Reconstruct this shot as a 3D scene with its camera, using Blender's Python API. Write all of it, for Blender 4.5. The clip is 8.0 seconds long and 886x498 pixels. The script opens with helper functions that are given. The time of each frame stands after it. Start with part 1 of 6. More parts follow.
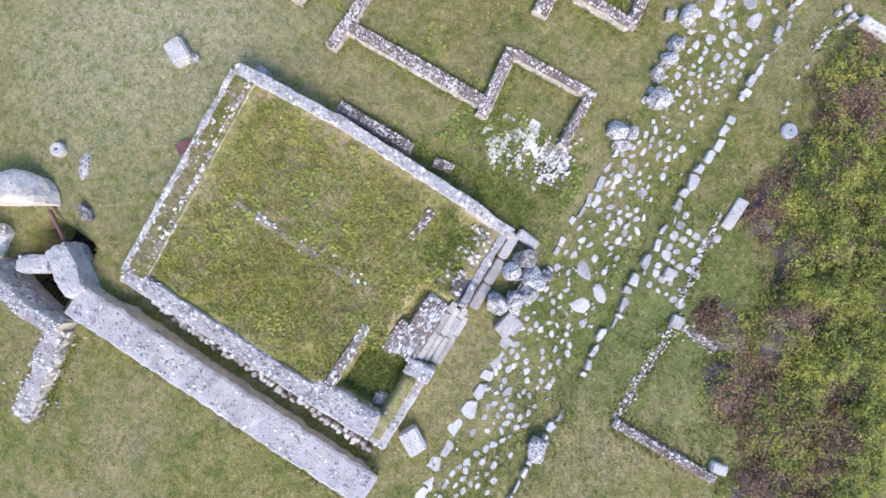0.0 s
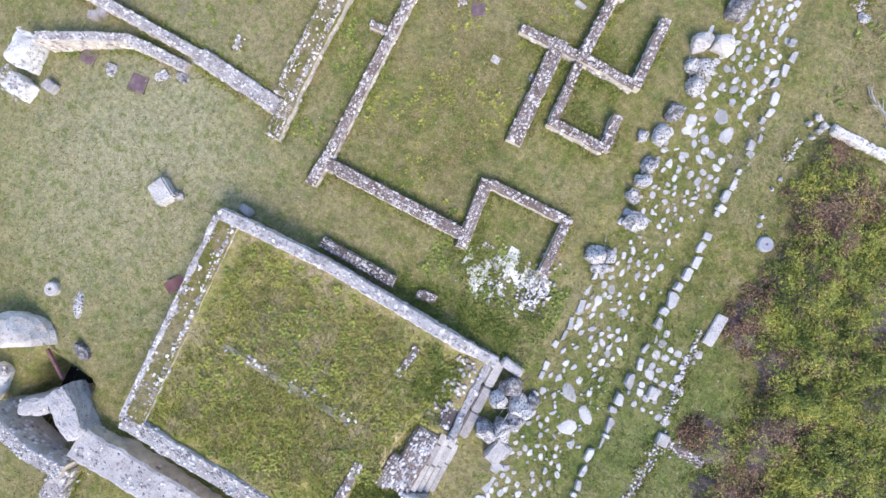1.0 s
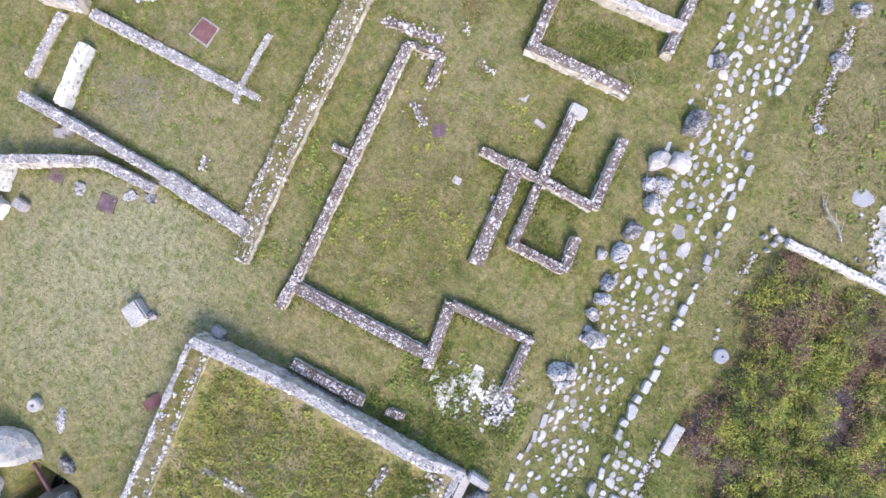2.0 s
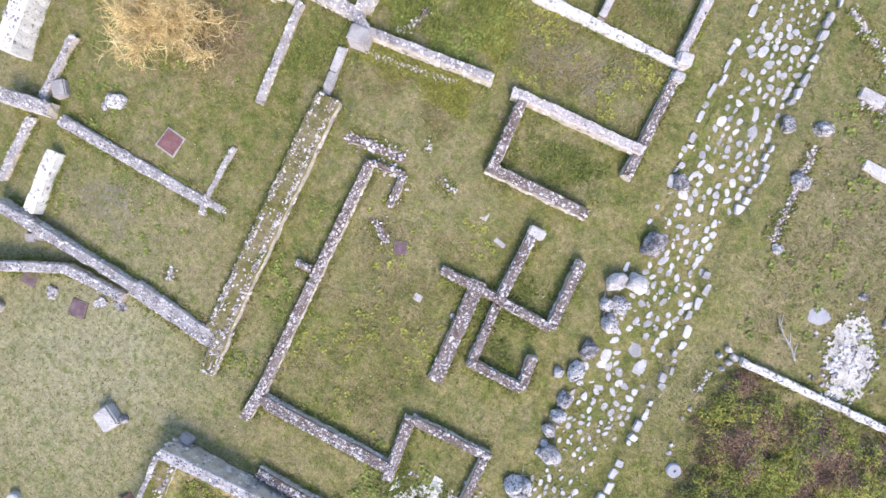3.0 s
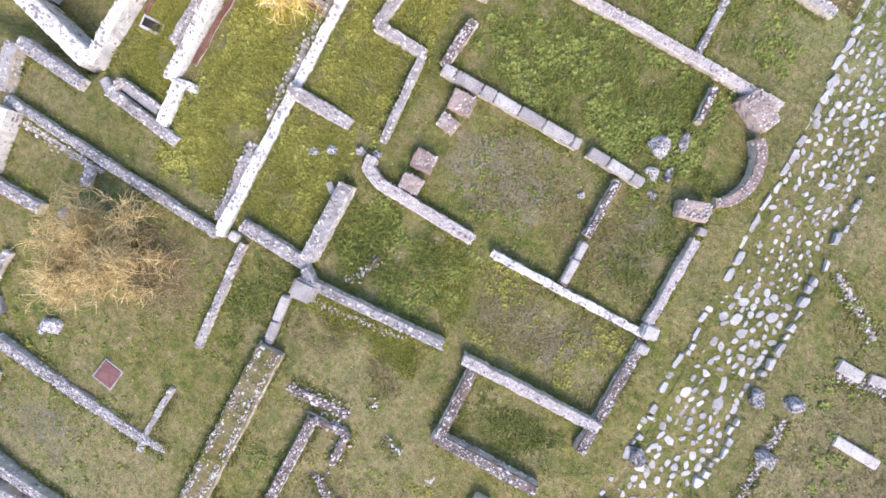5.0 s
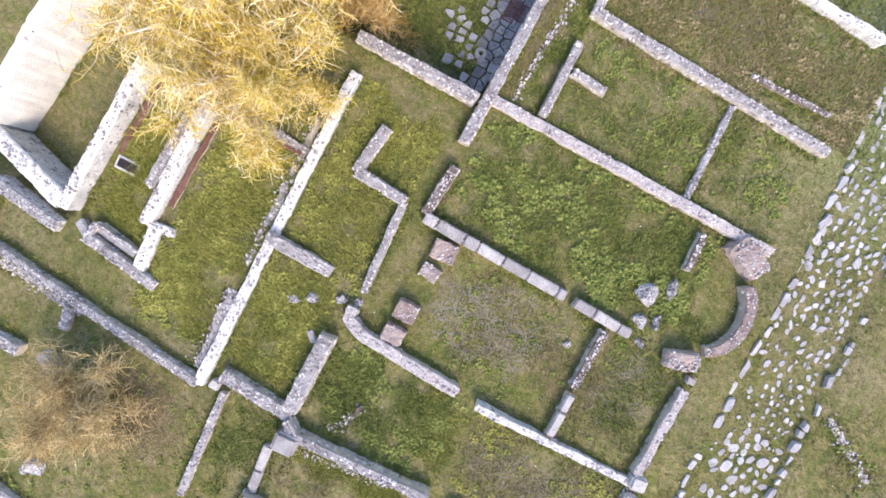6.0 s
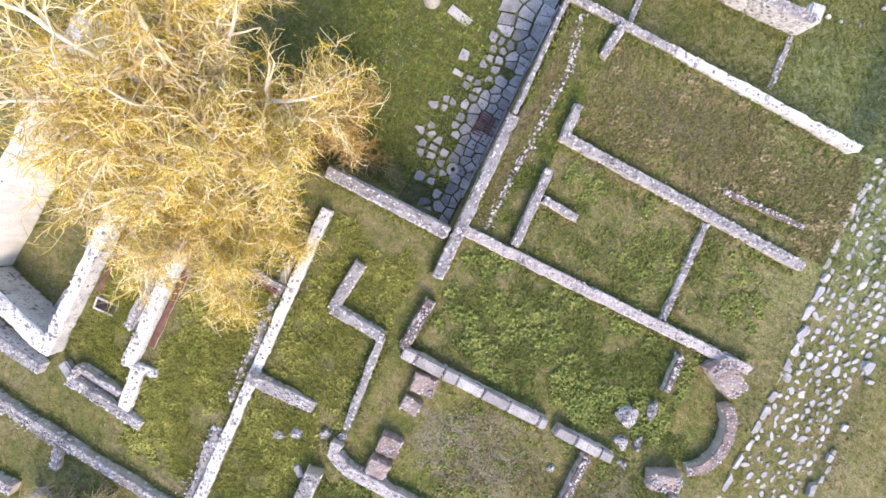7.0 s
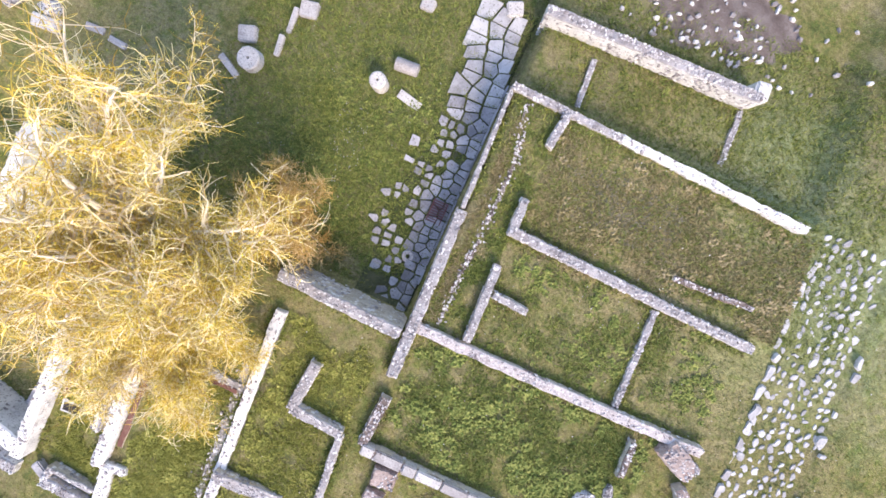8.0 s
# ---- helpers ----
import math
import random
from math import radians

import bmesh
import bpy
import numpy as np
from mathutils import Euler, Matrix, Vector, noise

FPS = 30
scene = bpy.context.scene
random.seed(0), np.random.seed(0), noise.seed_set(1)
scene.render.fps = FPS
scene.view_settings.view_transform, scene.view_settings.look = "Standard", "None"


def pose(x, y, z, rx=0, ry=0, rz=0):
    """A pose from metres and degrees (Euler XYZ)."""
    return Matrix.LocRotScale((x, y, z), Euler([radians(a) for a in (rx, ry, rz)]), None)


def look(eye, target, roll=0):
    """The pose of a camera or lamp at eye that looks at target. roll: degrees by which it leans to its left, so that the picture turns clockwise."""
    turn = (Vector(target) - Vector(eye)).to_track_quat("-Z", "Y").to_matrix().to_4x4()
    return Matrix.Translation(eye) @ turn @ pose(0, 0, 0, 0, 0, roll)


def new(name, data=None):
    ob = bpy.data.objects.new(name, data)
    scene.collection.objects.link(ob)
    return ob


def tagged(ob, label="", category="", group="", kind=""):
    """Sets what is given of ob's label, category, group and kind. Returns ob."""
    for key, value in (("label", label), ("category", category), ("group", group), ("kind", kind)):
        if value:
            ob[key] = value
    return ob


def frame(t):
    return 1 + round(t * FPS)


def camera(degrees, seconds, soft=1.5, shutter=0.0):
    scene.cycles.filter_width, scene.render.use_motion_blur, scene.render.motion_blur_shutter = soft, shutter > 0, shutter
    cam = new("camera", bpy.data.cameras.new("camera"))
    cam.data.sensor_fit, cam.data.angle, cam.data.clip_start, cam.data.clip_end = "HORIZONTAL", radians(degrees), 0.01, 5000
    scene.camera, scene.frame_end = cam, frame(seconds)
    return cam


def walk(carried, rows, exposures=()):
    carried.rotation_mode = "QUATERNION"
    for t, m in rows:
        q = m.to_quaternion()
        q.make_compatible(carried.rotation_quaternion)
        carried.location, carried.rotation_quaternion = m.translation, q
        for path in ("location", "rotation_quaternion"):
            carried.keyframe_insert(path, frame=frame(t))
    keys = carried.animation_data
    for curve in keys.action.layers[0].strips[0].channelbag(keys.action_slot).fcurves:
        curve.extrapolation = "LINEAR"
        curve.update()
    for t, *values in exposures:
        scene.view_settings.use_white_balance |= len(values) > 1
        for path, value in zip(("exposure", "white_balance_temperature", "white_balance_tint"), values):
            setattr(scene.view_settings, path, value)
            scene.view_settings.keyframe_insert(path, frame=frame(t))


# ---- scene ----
cam = camera(95.7, 8.0, soft=1.6)
METRES, EYE, TILT, LEAN, TURN = 44.07, 16.0, 0.0, 0.0, 34.6
ROWS = [
    (0.0, 0.0, 0.0, 0.0, -2.79, -84.79, 0.25),
    (0.5, 0.0089, 0.0543, 0.0075, -3.99, -84.93, 0.6),
    (1.0, 0.0258, 0.1163, 0.0175, -5.71, -85.33, 0.91),
    (1.5, 0.0458, 0.1761, 0.0263, -7.16, -86.37, 0.82),
    (3.0, 0.1243, 0.3502, 0.0447, -6.71, -89.13, 1.13),
    (3.5, 0.1466, 0.4078, 0.0423, -5.69, -89.85, 1.29),
    (4.0, 0.1683, 0.4734, 0.0362, -4.75, -90.77, 1.53),
    (4.5, 0.1846, 0.5352, 0.0284, -4.29, -91.51, 1.62),
    (6.0, 0.2249, 0.7329, 0.0067, -4.94, -92.99, 1.83),
    (6.5, 0.2383, 0.7912, 0.0025, -6.09, -93.42, 1.79),
    (7.0, 0.2591, 0.8498, -0.0007, -7.89, -94.31, 1.8),
    (7.5, 0.2843, 0.8953, -0.0031, -9.43, -95.12, 1.81),
    (8.0, 0.3165, 0.9346, -0.0064, -10.2, -95.99, 1.88),
]
walk(cam, [(t, pose(0, 0, EYE, TILT, LEAN, TURN) @ pose(METRES * x, METRES * y, METRES * z, 90 + pitch, roll, yaw)) for t, x, y, z, yaw, pitch, roll in ROWS], exposures=((0.0, 1.21, 6240, 13.0), (1.5, 1.29, 6390, 14.0), (3.5, 1.35, 6620, 16.0), (6.0, 1.29, 6820, 17.5), (7.5, 1.42, 6930, 17.5), (8.0, 1.52, 6930, 17.5)))

# ---- light ----
world = bpy.data.worlds.new("sky")
scene.world = world
world.use_nodes = True
wn = world.node_tree
sky = wn.nodes.new("ShaderNodeTexSky")
sky.sky_type, sky.sun_disc = "NISHITA", False
SUN_EL, SUN_AZ = 40.0, 138.0
sky.sun_elevation, sky.sun_rotation = radians(SUN_EL), radians(SUN_AZ)
wn.links.new(sky.outputs[0], wn.nodes["Background"].inputs[0])
wn.nodes["Background"].inputs[1].default_value = 0.15
sun_data = bpy.data.lights.new("sun", "SUN")
sun_data.energy, sun_data.angle, sun_data.color = 1.65, radians(24), (1.0, 0.88, 0.70)
sun = new("sun", sun_data)
sun_way = Vector((math.sin(radians(SUN_AZ)) * math.cos(radians(SUN_EL)), math.cos(radians(SUN_AZ)) * math.cos(radians(SUN_EL)), math.sin(radians(SUN_EL))))
sun.matrix_world = look(sun_way * 80, (0, 0, 0))


# ---- materials ----
def material(name, stops, scale=2.0, fine=12.0, rough=0.9, bump=0.3, spread="none", metal=0.0, speck=None, amount=0.35):
    """Procedural surface: a ramp over two scales of noise, shifted piece by piece, with grain, specks and relief."""
    m = bpy.data.materials.new(name)
    m.use_nodes = True
    t = m.node_tree
    n, link = t.nodes, t.links.new
    p = n["Principled BSDF"]
    p.inputs["Roughness"].default_value, p.inputs["Metallic"].default_value = rough, metal
    p.inputs["Specular IOR Level"].default_value = 0.25
    co = n.new("ShaderNodeNewGeometry")
    big, small = n.new("ShaderNodeTexNoise"), n.new("ShaderNodeTexNoise")
    for tex, s, d in ((big, scale, 4), (small, fine, 6)):
        tex.inputs["Scale"].default_value, tex.inputs["Detail"].default_value = s, d
        link(co.outputs["Position"], tex.inputs["Vector"])
    add = n.new("ShaderNodeMath")
    add.operation = "MULTIPLY_ADD"
    add.inputs[1].default_value = 0.6
    link(big.outputs[0], add.inputs[0])
    half = n.new("ShaderNodeMath")
    half.operation = "MULTIPLY"
    half.inputs[1].default_value = 0.4
    link(small.outputs[0], half.inputs[0])
    link(half.outputs[0], add.inputs[2])
    value = add.outputs[0]
    if spread != "none":
        source = co.outputs["Random Per Island"] if spread == "island" else n.new("ShaderNodeObjectInfo").outputs["Random"]
        mix = n.new("ShaderNodeMath")
        mix.operation = "MULTIPLY_ADD"
        mix.inputs[1].default_value = amount
        link(source, mix.inputs[0])
        shift = n.new("ShaderNodeMath")
        shift.operation = "SUBTRACT"
        shift.inputs[1].default_value = amount / 2
        link(value, shift.inputs[0])
        link(shift.outputs[0], mix.inputs[2])
        value = mix.outputs[0]
    ramp = n.new("ShaderNodeValToRGB")
    while len(ramp.color_ramp.elements) < len(stops):
        ramp.color_ramp.elements.new(0.5)
    for e, (at, c) in zip(ramp.color_ramp.elements, stops):
        e.position, e.color = at, (*c, 1)
    link(value, ramp.inputs[0])
    colour = ramp.outputs[0]
    if speck:
        spot = n.new("ShaderNodeTexNoise")
        spot.inputs["Scale"].default_value, spot.inputs["Detail"].default_value = speck[1], 3
        link(co.outputs["Position"], spot.inputs["Vector"])
        cut = n.new("ShaderNodeMapRange")
        cut.inputs["From Min"].default_value, cut.inputs["From Max"].default_value = speck[2], speck[2] + 0.06
        link(spot.outputs[0], cut.inputs["Value"])
        over = n.new("ShaderNodeMix")
        over.data_type = "RGBA"
        link(cut.outputs[0], over.inputs["Factor"])
        link(colour, over.inputs["A"])
        over.inputs["B"].default_value = (*speck[0], 1)
        colour = over.outputs["Result"]
    link(colour, p.inputs["Base Color"])
    if bump:
        b = n.new("ShaderNodeBump")
        b.inputs["Strength"].default_value, b.inputs["Distance"].default_value = bump, 0.04
        link(small.outputs[0], b.inputs["Height"])
        link(b.outputs[0], p.inputs["Normal"])
    return m


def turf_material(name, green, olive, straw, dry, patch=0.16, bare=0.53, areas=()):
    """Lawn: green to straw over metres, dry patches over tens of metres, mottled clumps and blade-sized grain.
    areas: x, y, radius, share and colour of stretches in another tint."""
    m = bpy.data.materials.new(name)
    m.use_nodes = True
    n, link = m.node_tree.nodes, m.node_tree.links.new
    p = n["Principled BSDF"]
    p.inputs["Roughness"].default_value, p.inputs["Specular IOR Level"].default_value = 1.0, 0.1
    co = n.new("ShaderNodeNewGeometry")
    tex = []
    for s, d, rough in ((patch, 5, 0.6), (1.3, 8, 0.74), (19, 4, 0.7), (4.6, 6, 0.72), (2.1, 6, 0.7), (9.5, 3, 0.6), (0.47, 6, 0.68)):
        t = n.new("ShaderNodeTexNoise")
        t.inputs["Scale"].default_value, t.inputs["Detail"].default_value, t.inputs["Roughness"].default_value = s, d, rough
        link(co.outputs["Position"], t.inputs["Vector"])
        tex.append(t.outputs[0])

    def between(source, low, high, start, end):
        node = n.new("ShaderNodeMapRange")
        for key, value in (("From Min", low), ("From Max", high), ("To Min", start), ("To Max", end)):
            node.inputs[key].default_value = value
        link(source, node.inputs["Value"])
        return node.outputs[0]

    def over(base, factor, colour, blend="MIX"):
        node = n.new("ShaderNodeMix")
        node.data_type, node.blend_type = "RGBA", blend
        link(base, node.inputs["A"])
        if factor is None:
            node.inputs["Factor"].default_value = 1
            link(colour, node.inputs["B"])
        else:
            link(factor, node.inputs["Factor"])
            node.inputs["B"].default_value = (*colour, 1)
        return node.outputs["Result"]

    ramp = n.new("ShaderNodeValToRGB")
    while len(ramp.color_ramp.elements) < 4:
        ramp.color_ramp.elements.new(0.5)
    for e, (at, c) in zip(ramp.color_ramp.elements, ((0.38, green), (0.48, olive), (0.57, straw), (0.68, dry))):
        e.position, e.color = at, (*c, 1)
    link(tex[1], ramp.inputs[0])
    colour = over(ramp.outputs[0], between(tex[0], bare - 0.08, bare + 0.14, 0, 0.75), dry)
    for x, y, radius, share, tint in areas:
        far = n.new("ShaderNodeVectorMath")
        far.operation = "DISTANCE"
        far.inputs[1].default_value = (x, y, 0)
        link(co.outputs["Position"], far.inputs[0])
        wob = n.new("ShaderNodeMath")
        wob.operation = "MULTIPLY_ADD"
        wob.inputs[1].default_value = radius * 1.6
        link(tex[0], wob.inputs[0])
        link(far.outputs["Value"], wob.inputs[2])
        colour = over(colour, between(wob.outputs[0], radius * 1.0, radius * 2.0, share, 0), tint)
    soil = tuple(0.5 * c + k for c, k in zip(dry, (0.12, 0.105, 0.085)))
    colour = over(colour, between(tex[6], 0.54, 0.68, 0, 0.38), soil)
    fresh = tuple(c * k for c, k in zip(green, (1.15, 1.25, 0.85)))
    gold = tuple(c * k for c, k in zip(straw, (1.15, 1.05, 0.7)))
    colour = over(colour, between(tex[4], 0.50, 0.64, 0, 0.65), fresh)
    colour = over(colour, between(tex[5], 0.55, 0.72, 0, 0.45), gold)
    for source, low, high in ((tex[2], 0.56, 1.44), (tex[3], 0.64, 1.36)):
        colour = over(colour, None, between(source, 0.3, 0.7, low, high), "MULTIPLY")
    link(colour, p.inputs["Base Color"])
    bmp = n.new("ShaderNodeBump")
    bmp.inputs["Strength"].default_value, bmp.inputs["Distance"].default_value = 0.8, 0.06
    link(tex[2], bmp.inputs["Height"])
    link(bmp.outputs[0], p.inputs["Normal"])
    return m


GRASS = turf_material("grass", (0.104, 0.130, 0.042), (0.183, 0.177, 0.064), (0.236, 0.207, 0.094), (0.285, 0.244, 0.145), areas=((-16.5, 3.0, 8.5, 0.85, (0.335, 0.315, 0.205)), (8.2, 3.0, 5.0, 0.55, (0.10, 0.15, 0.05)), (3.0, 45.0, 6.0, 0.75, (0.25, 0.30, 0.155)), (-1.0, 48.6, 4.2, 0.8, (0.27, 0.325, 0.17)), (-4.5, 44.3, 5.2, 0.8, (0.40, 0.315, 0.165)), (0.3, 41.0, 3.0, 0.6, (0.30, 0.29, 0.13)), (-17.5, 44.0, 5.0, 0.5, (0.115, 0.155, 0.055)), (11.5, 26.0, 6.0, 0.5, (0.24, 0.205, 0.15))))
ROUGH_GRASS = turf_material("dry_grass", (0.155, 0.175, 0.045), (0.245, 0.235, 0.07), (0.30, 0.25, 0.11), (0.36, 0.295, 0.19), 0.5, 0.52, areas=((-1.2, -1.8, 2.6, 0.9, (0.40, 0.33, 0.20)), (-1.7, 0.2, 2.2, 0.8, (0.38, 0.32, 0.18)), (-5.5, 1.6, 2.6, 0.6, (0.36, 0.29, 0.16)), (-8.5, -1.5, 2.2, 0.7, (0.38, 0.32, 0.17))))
WALL_TURF = turf_material("wall_turf", (0.10, 0.105, 0.03), (0.155, 0.145, 0.05), (0.20, 0.165, 0.08), (0.26, 0.22, 0.15), 0.6, 0.5)
TUFT = material("grass_blades", [(0.25, (0.085, 0.12, 0.02)), (0.5, (0.18, 0.185, 0.045)), (0.75, (0.33, 0.29, 0.12))], 0.35, 6, 0.9, 0, "island", amount=0.4)
MORTAR = material("mortar", [(0.3, (0.085, 0.062, 0.052)), (0.48, (0.165, 0.128, 0.115)), (0.7, (0.30, 0.255, 0.235))], 1.5, 22, 1, 0.9)
LIGHT_MORTAR = material("pale_mortar", [(0.3, (0.19, 0.17, 0.17)), (0.48, (0.35, 0.33, 0.335)), (0.7, (0.52, 0.50, 0.505))], 1.5, 22, 1, 0.9)
GREY_CAP = material("smooth_grey_mortar", [(0.3, (0.26, 0.245, 0.255)), (0.5, (0.41, 0.395, 0.41)), (0.7, (0.55, 0.535, 0.545))], 1.3, 16, 1, 0.9, speck=((0.24, 0.22, 0.21), 9, 0.6))
FACE = material("pointed_wall_face", [(0.3, (0.30, 0.26, 0.22)), (0.5, (0.48, 0.43, 0.37)), (0.7, (0.62, 0.57, 0.50))], 2.5, 14, 1, 0.9)
PINK_CAP = material("pinkish_mortar_cap", [(0.3, (0.30, 0.26, 0.26)), (0.5, (0.44, 0.395, 0.395)), (0.7, (0.58, 0.545, 0.545))], 3, 16, 1, 0.8, speck=((0.66, 0.64, 0.64), 17, 0.56))
# Pale lime whitened further: the glare of full sun is in this colour.
SUNLIT_LIME = material("sunlit_white_lime", [(0.3, (0.56, 0.545, 0.53)), (0.5, (0.73, 0.715, 0.70)), (0.7, (0.82, 0.81, 0.795))], 1.4, 18, 0.9, 0.6, speck=((0.55, 0.52, 0.49), 9, 0.66))
RUBBLE = material("rubble_stone", [(0.1, (0.19, 0.155, 0.155)), (0.32, (0.36, 0.32, 0.325)), (0.55, (0.53, 0.50, 0.505)), (0.88, (0.70, 0.68, 0.68))], 2.5, 18, 0.95, 0.5, "island", amount=0.7)
PALE = material("pale_limestone", [(0.3, (0.30, 0.28, 0.285)), (0.5, (0.44, 0.42, 0.42)), (0.7, (0.57, 0.55, 0.54))], 2, 16, 0.9, 0.6, "object", amount=0.3, speck=((0.25, 0.235, 0.23), 17, 0.58))
PAVER = material("paving_limestone", [(0.3, (0.30, 0.29, 0.30)), (0.5, (0.45, 0.44, 0.455)), (0.7, (0.60, 0.59, 0.60))], 3, 16, 0.85, 0.4, "object", amount=0.35, speck=((0.2, 0.2, 0.18), 14, 0.64))
PAVER_REST = material("paving_fragment", [(0.3, (0.30, 0.29, 0.30)), (0.5, (0.45, 0.44, 0.455)), (0.7, (0.60, 0.59, 0.60))], 3, 16, 0.85, 0.4, "island", amount=0.35)
ROCK = material("lichen_rock", [(0.34, (0.10, 0.095, 0.10)), (0.45, (0.30, 0.29, 0.305)), (0.54, (0.47, 0.46, 0.475)), (0.68, (0.62, 0.61, 0.61))], 5.0, 22, 0.95, 1.0, "object", amount=0.2, speck=((0.10, 0.09, 0.095), 15, 0.54))
PLASTER = material("lime_render", [(0.32, (0.36, 0.35, 0.35)), (0.46, (0.58, 0.57, 0.57)), (0.7, (0.74, 0.73, 0.72))], 1.6, 20, 0.9, 0.6, speck=((0.24, 0.22, 0.21), 11, 0.6))
BRICK = material("old_brick", [(0.3, (0.20, 0.14, 0.13)), (0.5, (0.34, 0.27, 0.25)), (0.7, (0.50, 0.44, 0.42))], 3, 18, 0.95, 0.8, "object", amount=0.3)
RUST = material("rusty_plate", [(0.3, (0.12, 0.055, 0.055)), (0.5, (0.185, 0.09, 0.09)), (0.7, (0.26, 0.15, 0.15))], 3, 20, 0.7, 0.2)
DULL_PLATE = material("dull_plate", [(0.3, (0.09, 0.055, 0.065)), (0.5, (0.16, 0.105, 0.125)), (0.7, (0.25, 0.19, 0.22))], 3, 20, 0.8, 0.3)
IRON = material("dark_iron", [(0.3, (0.03, 0.028, 0.03)), (0.7, (0.09, 0.07, 0.07))], 4, 30, 0.6, 0.2, metal=0.6)
EARTH = material("bare_earth", [(0.3, (0.14, 0.12, 0.08)), (0.5, (0.25, 0.23, 0.17)), (0.7, (0.38, 0.36, 0.3))], 1.2, 12, 1, 0.7)
VAULTING = material("pinkish_vault_mortar", [(0.3, (0.40, 0.34, 0.30)), (0.5, (0.60, 0.54, 0.50)), (0.7, (0.74, 0.69, 0.65))], 2, 14, 1, 0.9, speck=((0.30, 0.25, 0.23), 7, 0.62))
CRUSHED = material("crushed_limestone", [(0.32, (0.24, 0.22, 0.17)), (0.44, (0.45, 0.435, 0.42)), (0.65, (0.64, 0.63, 0.63))], 1.6, 14, 1, 0.8)
CHALK = material("white_rubble_floor", [(0.35, (0.45, 0.44, 0.42)), (0.5, (0.68, 0.67, 0.65)), (0.65, (0.82, 0.81, 0.79))], 2, 14, 1, 0.8)
PUDDLE = material("grey_slab", [(0.3, (0.27, 0.275, 0.315)), (0.7, (0.39, 0.395, 0.44))], 1, 9, 0.5, 0.1)
BARK = material("yellow_bark", [(0.3, (0.60, 0.52, 0.42)), (0.5, (0.78, 0.71, 0.61)), (0.7, (0.86, 0.82, 0.75))], 2, 20, 0.9, 0.5, "island", amount=0.4)
TWIG = material("golden_twig", [(0.2, (0.36, 0.23, 0.04)), (0.4, (0.62, 0.45, 0.08)), (0.56, (0.78, 0.62, 0.17)), (0.75, (0.86, 0.77, 0.54))], 0.45, 4, 0.8, 0, "island", amount=0.7)
GOLD_BARK = material("golden_bark", [(0.25, (0.50, 0.38, 0.22)), (0.5, (0.72, 0.60, 0.43)), (0.75, (0.84, 0.76, 0.62))], 1, 10, 0.9, 0.2, "island", amount=0.4)
GINGER_TWIG = material("ginger_twig", [(0.25, (0.32, 0.19, 0.05)), (0.5, (0.52, 0.35, 0.12)), (0.75, (0.66, 0.50, 0.28))], 0.5, 4, 0.8, 0, "island", amount=0.5)
DRY_TWIG = material("dry_twig", [(0.25, (0.34, 0.24, 0.11)), (0.5, (0.58, 0.45, 0.22)), (0.75, (0.72, 0.60, 0.35))], 0.5, 4, 0.8, 0, "island", amount=0.5)
SLAB = material("street_slab", [(0.3, (0.20, 0.195, 0.21)), (0.5, (0.33, 0.325, 0.35)), (0.7, (0.47, 0.46, 0.49))], 2, 14, 0.9, 0.5, "object", amount=0.35, speck=((0.15, 0.15, 0.12), 9, 0.6))
PALE_SLAB = material("pale_street_slab", [(0.3, (0.27, 0.265, 0.275)), (0.5, (0.42, 0.41, 0.425)), (0.7, (0.55, 0.54, 0.55))], 2, 14, 0.9, 0.5, "object", amount=0.3, speck=((0.2, 0.2, 0.17), 9, 0.62))
JOINT = material("mossy_joint_soil", [(0.35, (0.045, 0.05, 0.025)), (0.5, (0.085, 0.09, 0.045)), (0.65, (0.14, 0.14, 0.08))], 1.5, 14, 1, 0.6)
LEAF = material("bramble_leaf", [(0.36, (0.06, 0.075, 0.025)), (0.46, (0.17, 0.205, 0.045)), (0.56, (0.29, 0.31, 0.06)), (0.66, (0.44, 0.40, 0.10))], 1.1, 4, 0.7, 0, "island", amount=0.16)
LITTER = material("leaf_litter", [(0.2, (0.16, 0.11, 0.07)), (0.5, (0.26, 0.185, 0.12)), (0.8, (0.36, 0.28, 0.19))], 0.5, 4, 0.9, 0, "island", amount=0.6)
DRY_BLADE = material("dry_grass_blades", [(0.2, (0.15, 0.13, 0.05)), (0.5, (0.27, 0.22, 0.11)), (0.8, (0.40, 0.33, 0.2))], 0.5, 5, 0.9, 0, "island", amount=0.5)
WEED = material("green_weeds", [(0.25, (0.10, 0.14, 0.032)), (0.5, (0.175, 0.212, 0.052)), (0.75, (0.30, 0.315, 0.09))], 2.6, 7, 0.8, 0, "island", amount=0.5)
LUSH = material("bright_spring_grass", [(0.2, (0.17, 0.19, 0.042)), (0.5, (0.265, 0.275, 0.062)), (0.8, (0.41, 0.385, 0.11))], 0.8, 5, 0.8, 0, "island", amount=0.5)
LAWN = material("short_green_lawn", [(0.2, (0.085, 0.125, 0.04)), (0.5, (0.14, 0.18, 0.06)), (0.8, (0.21, 0.235, 0.095))], 0.6, 5, 0.9, 0, "island", amount=0.5)
THICKET_FLOOR = material("bramble_litter", [(0.35, (0.055, 0.04, 0.042)), (0.5, (0.13, 0.10, 0.105)), (0.65, (0.23, 0.185, 0.185))], 1.6, 14, 1, 0.8)
RED_BROWN = material("red_brown_strip", [(0.3, (0.10, 0.045, 0.04)), (0.5, (0.17, 0.085, 0.07)), (0.7, (0.26, 0.16, 0.13))], 2, 15, 0.95, 0.5)
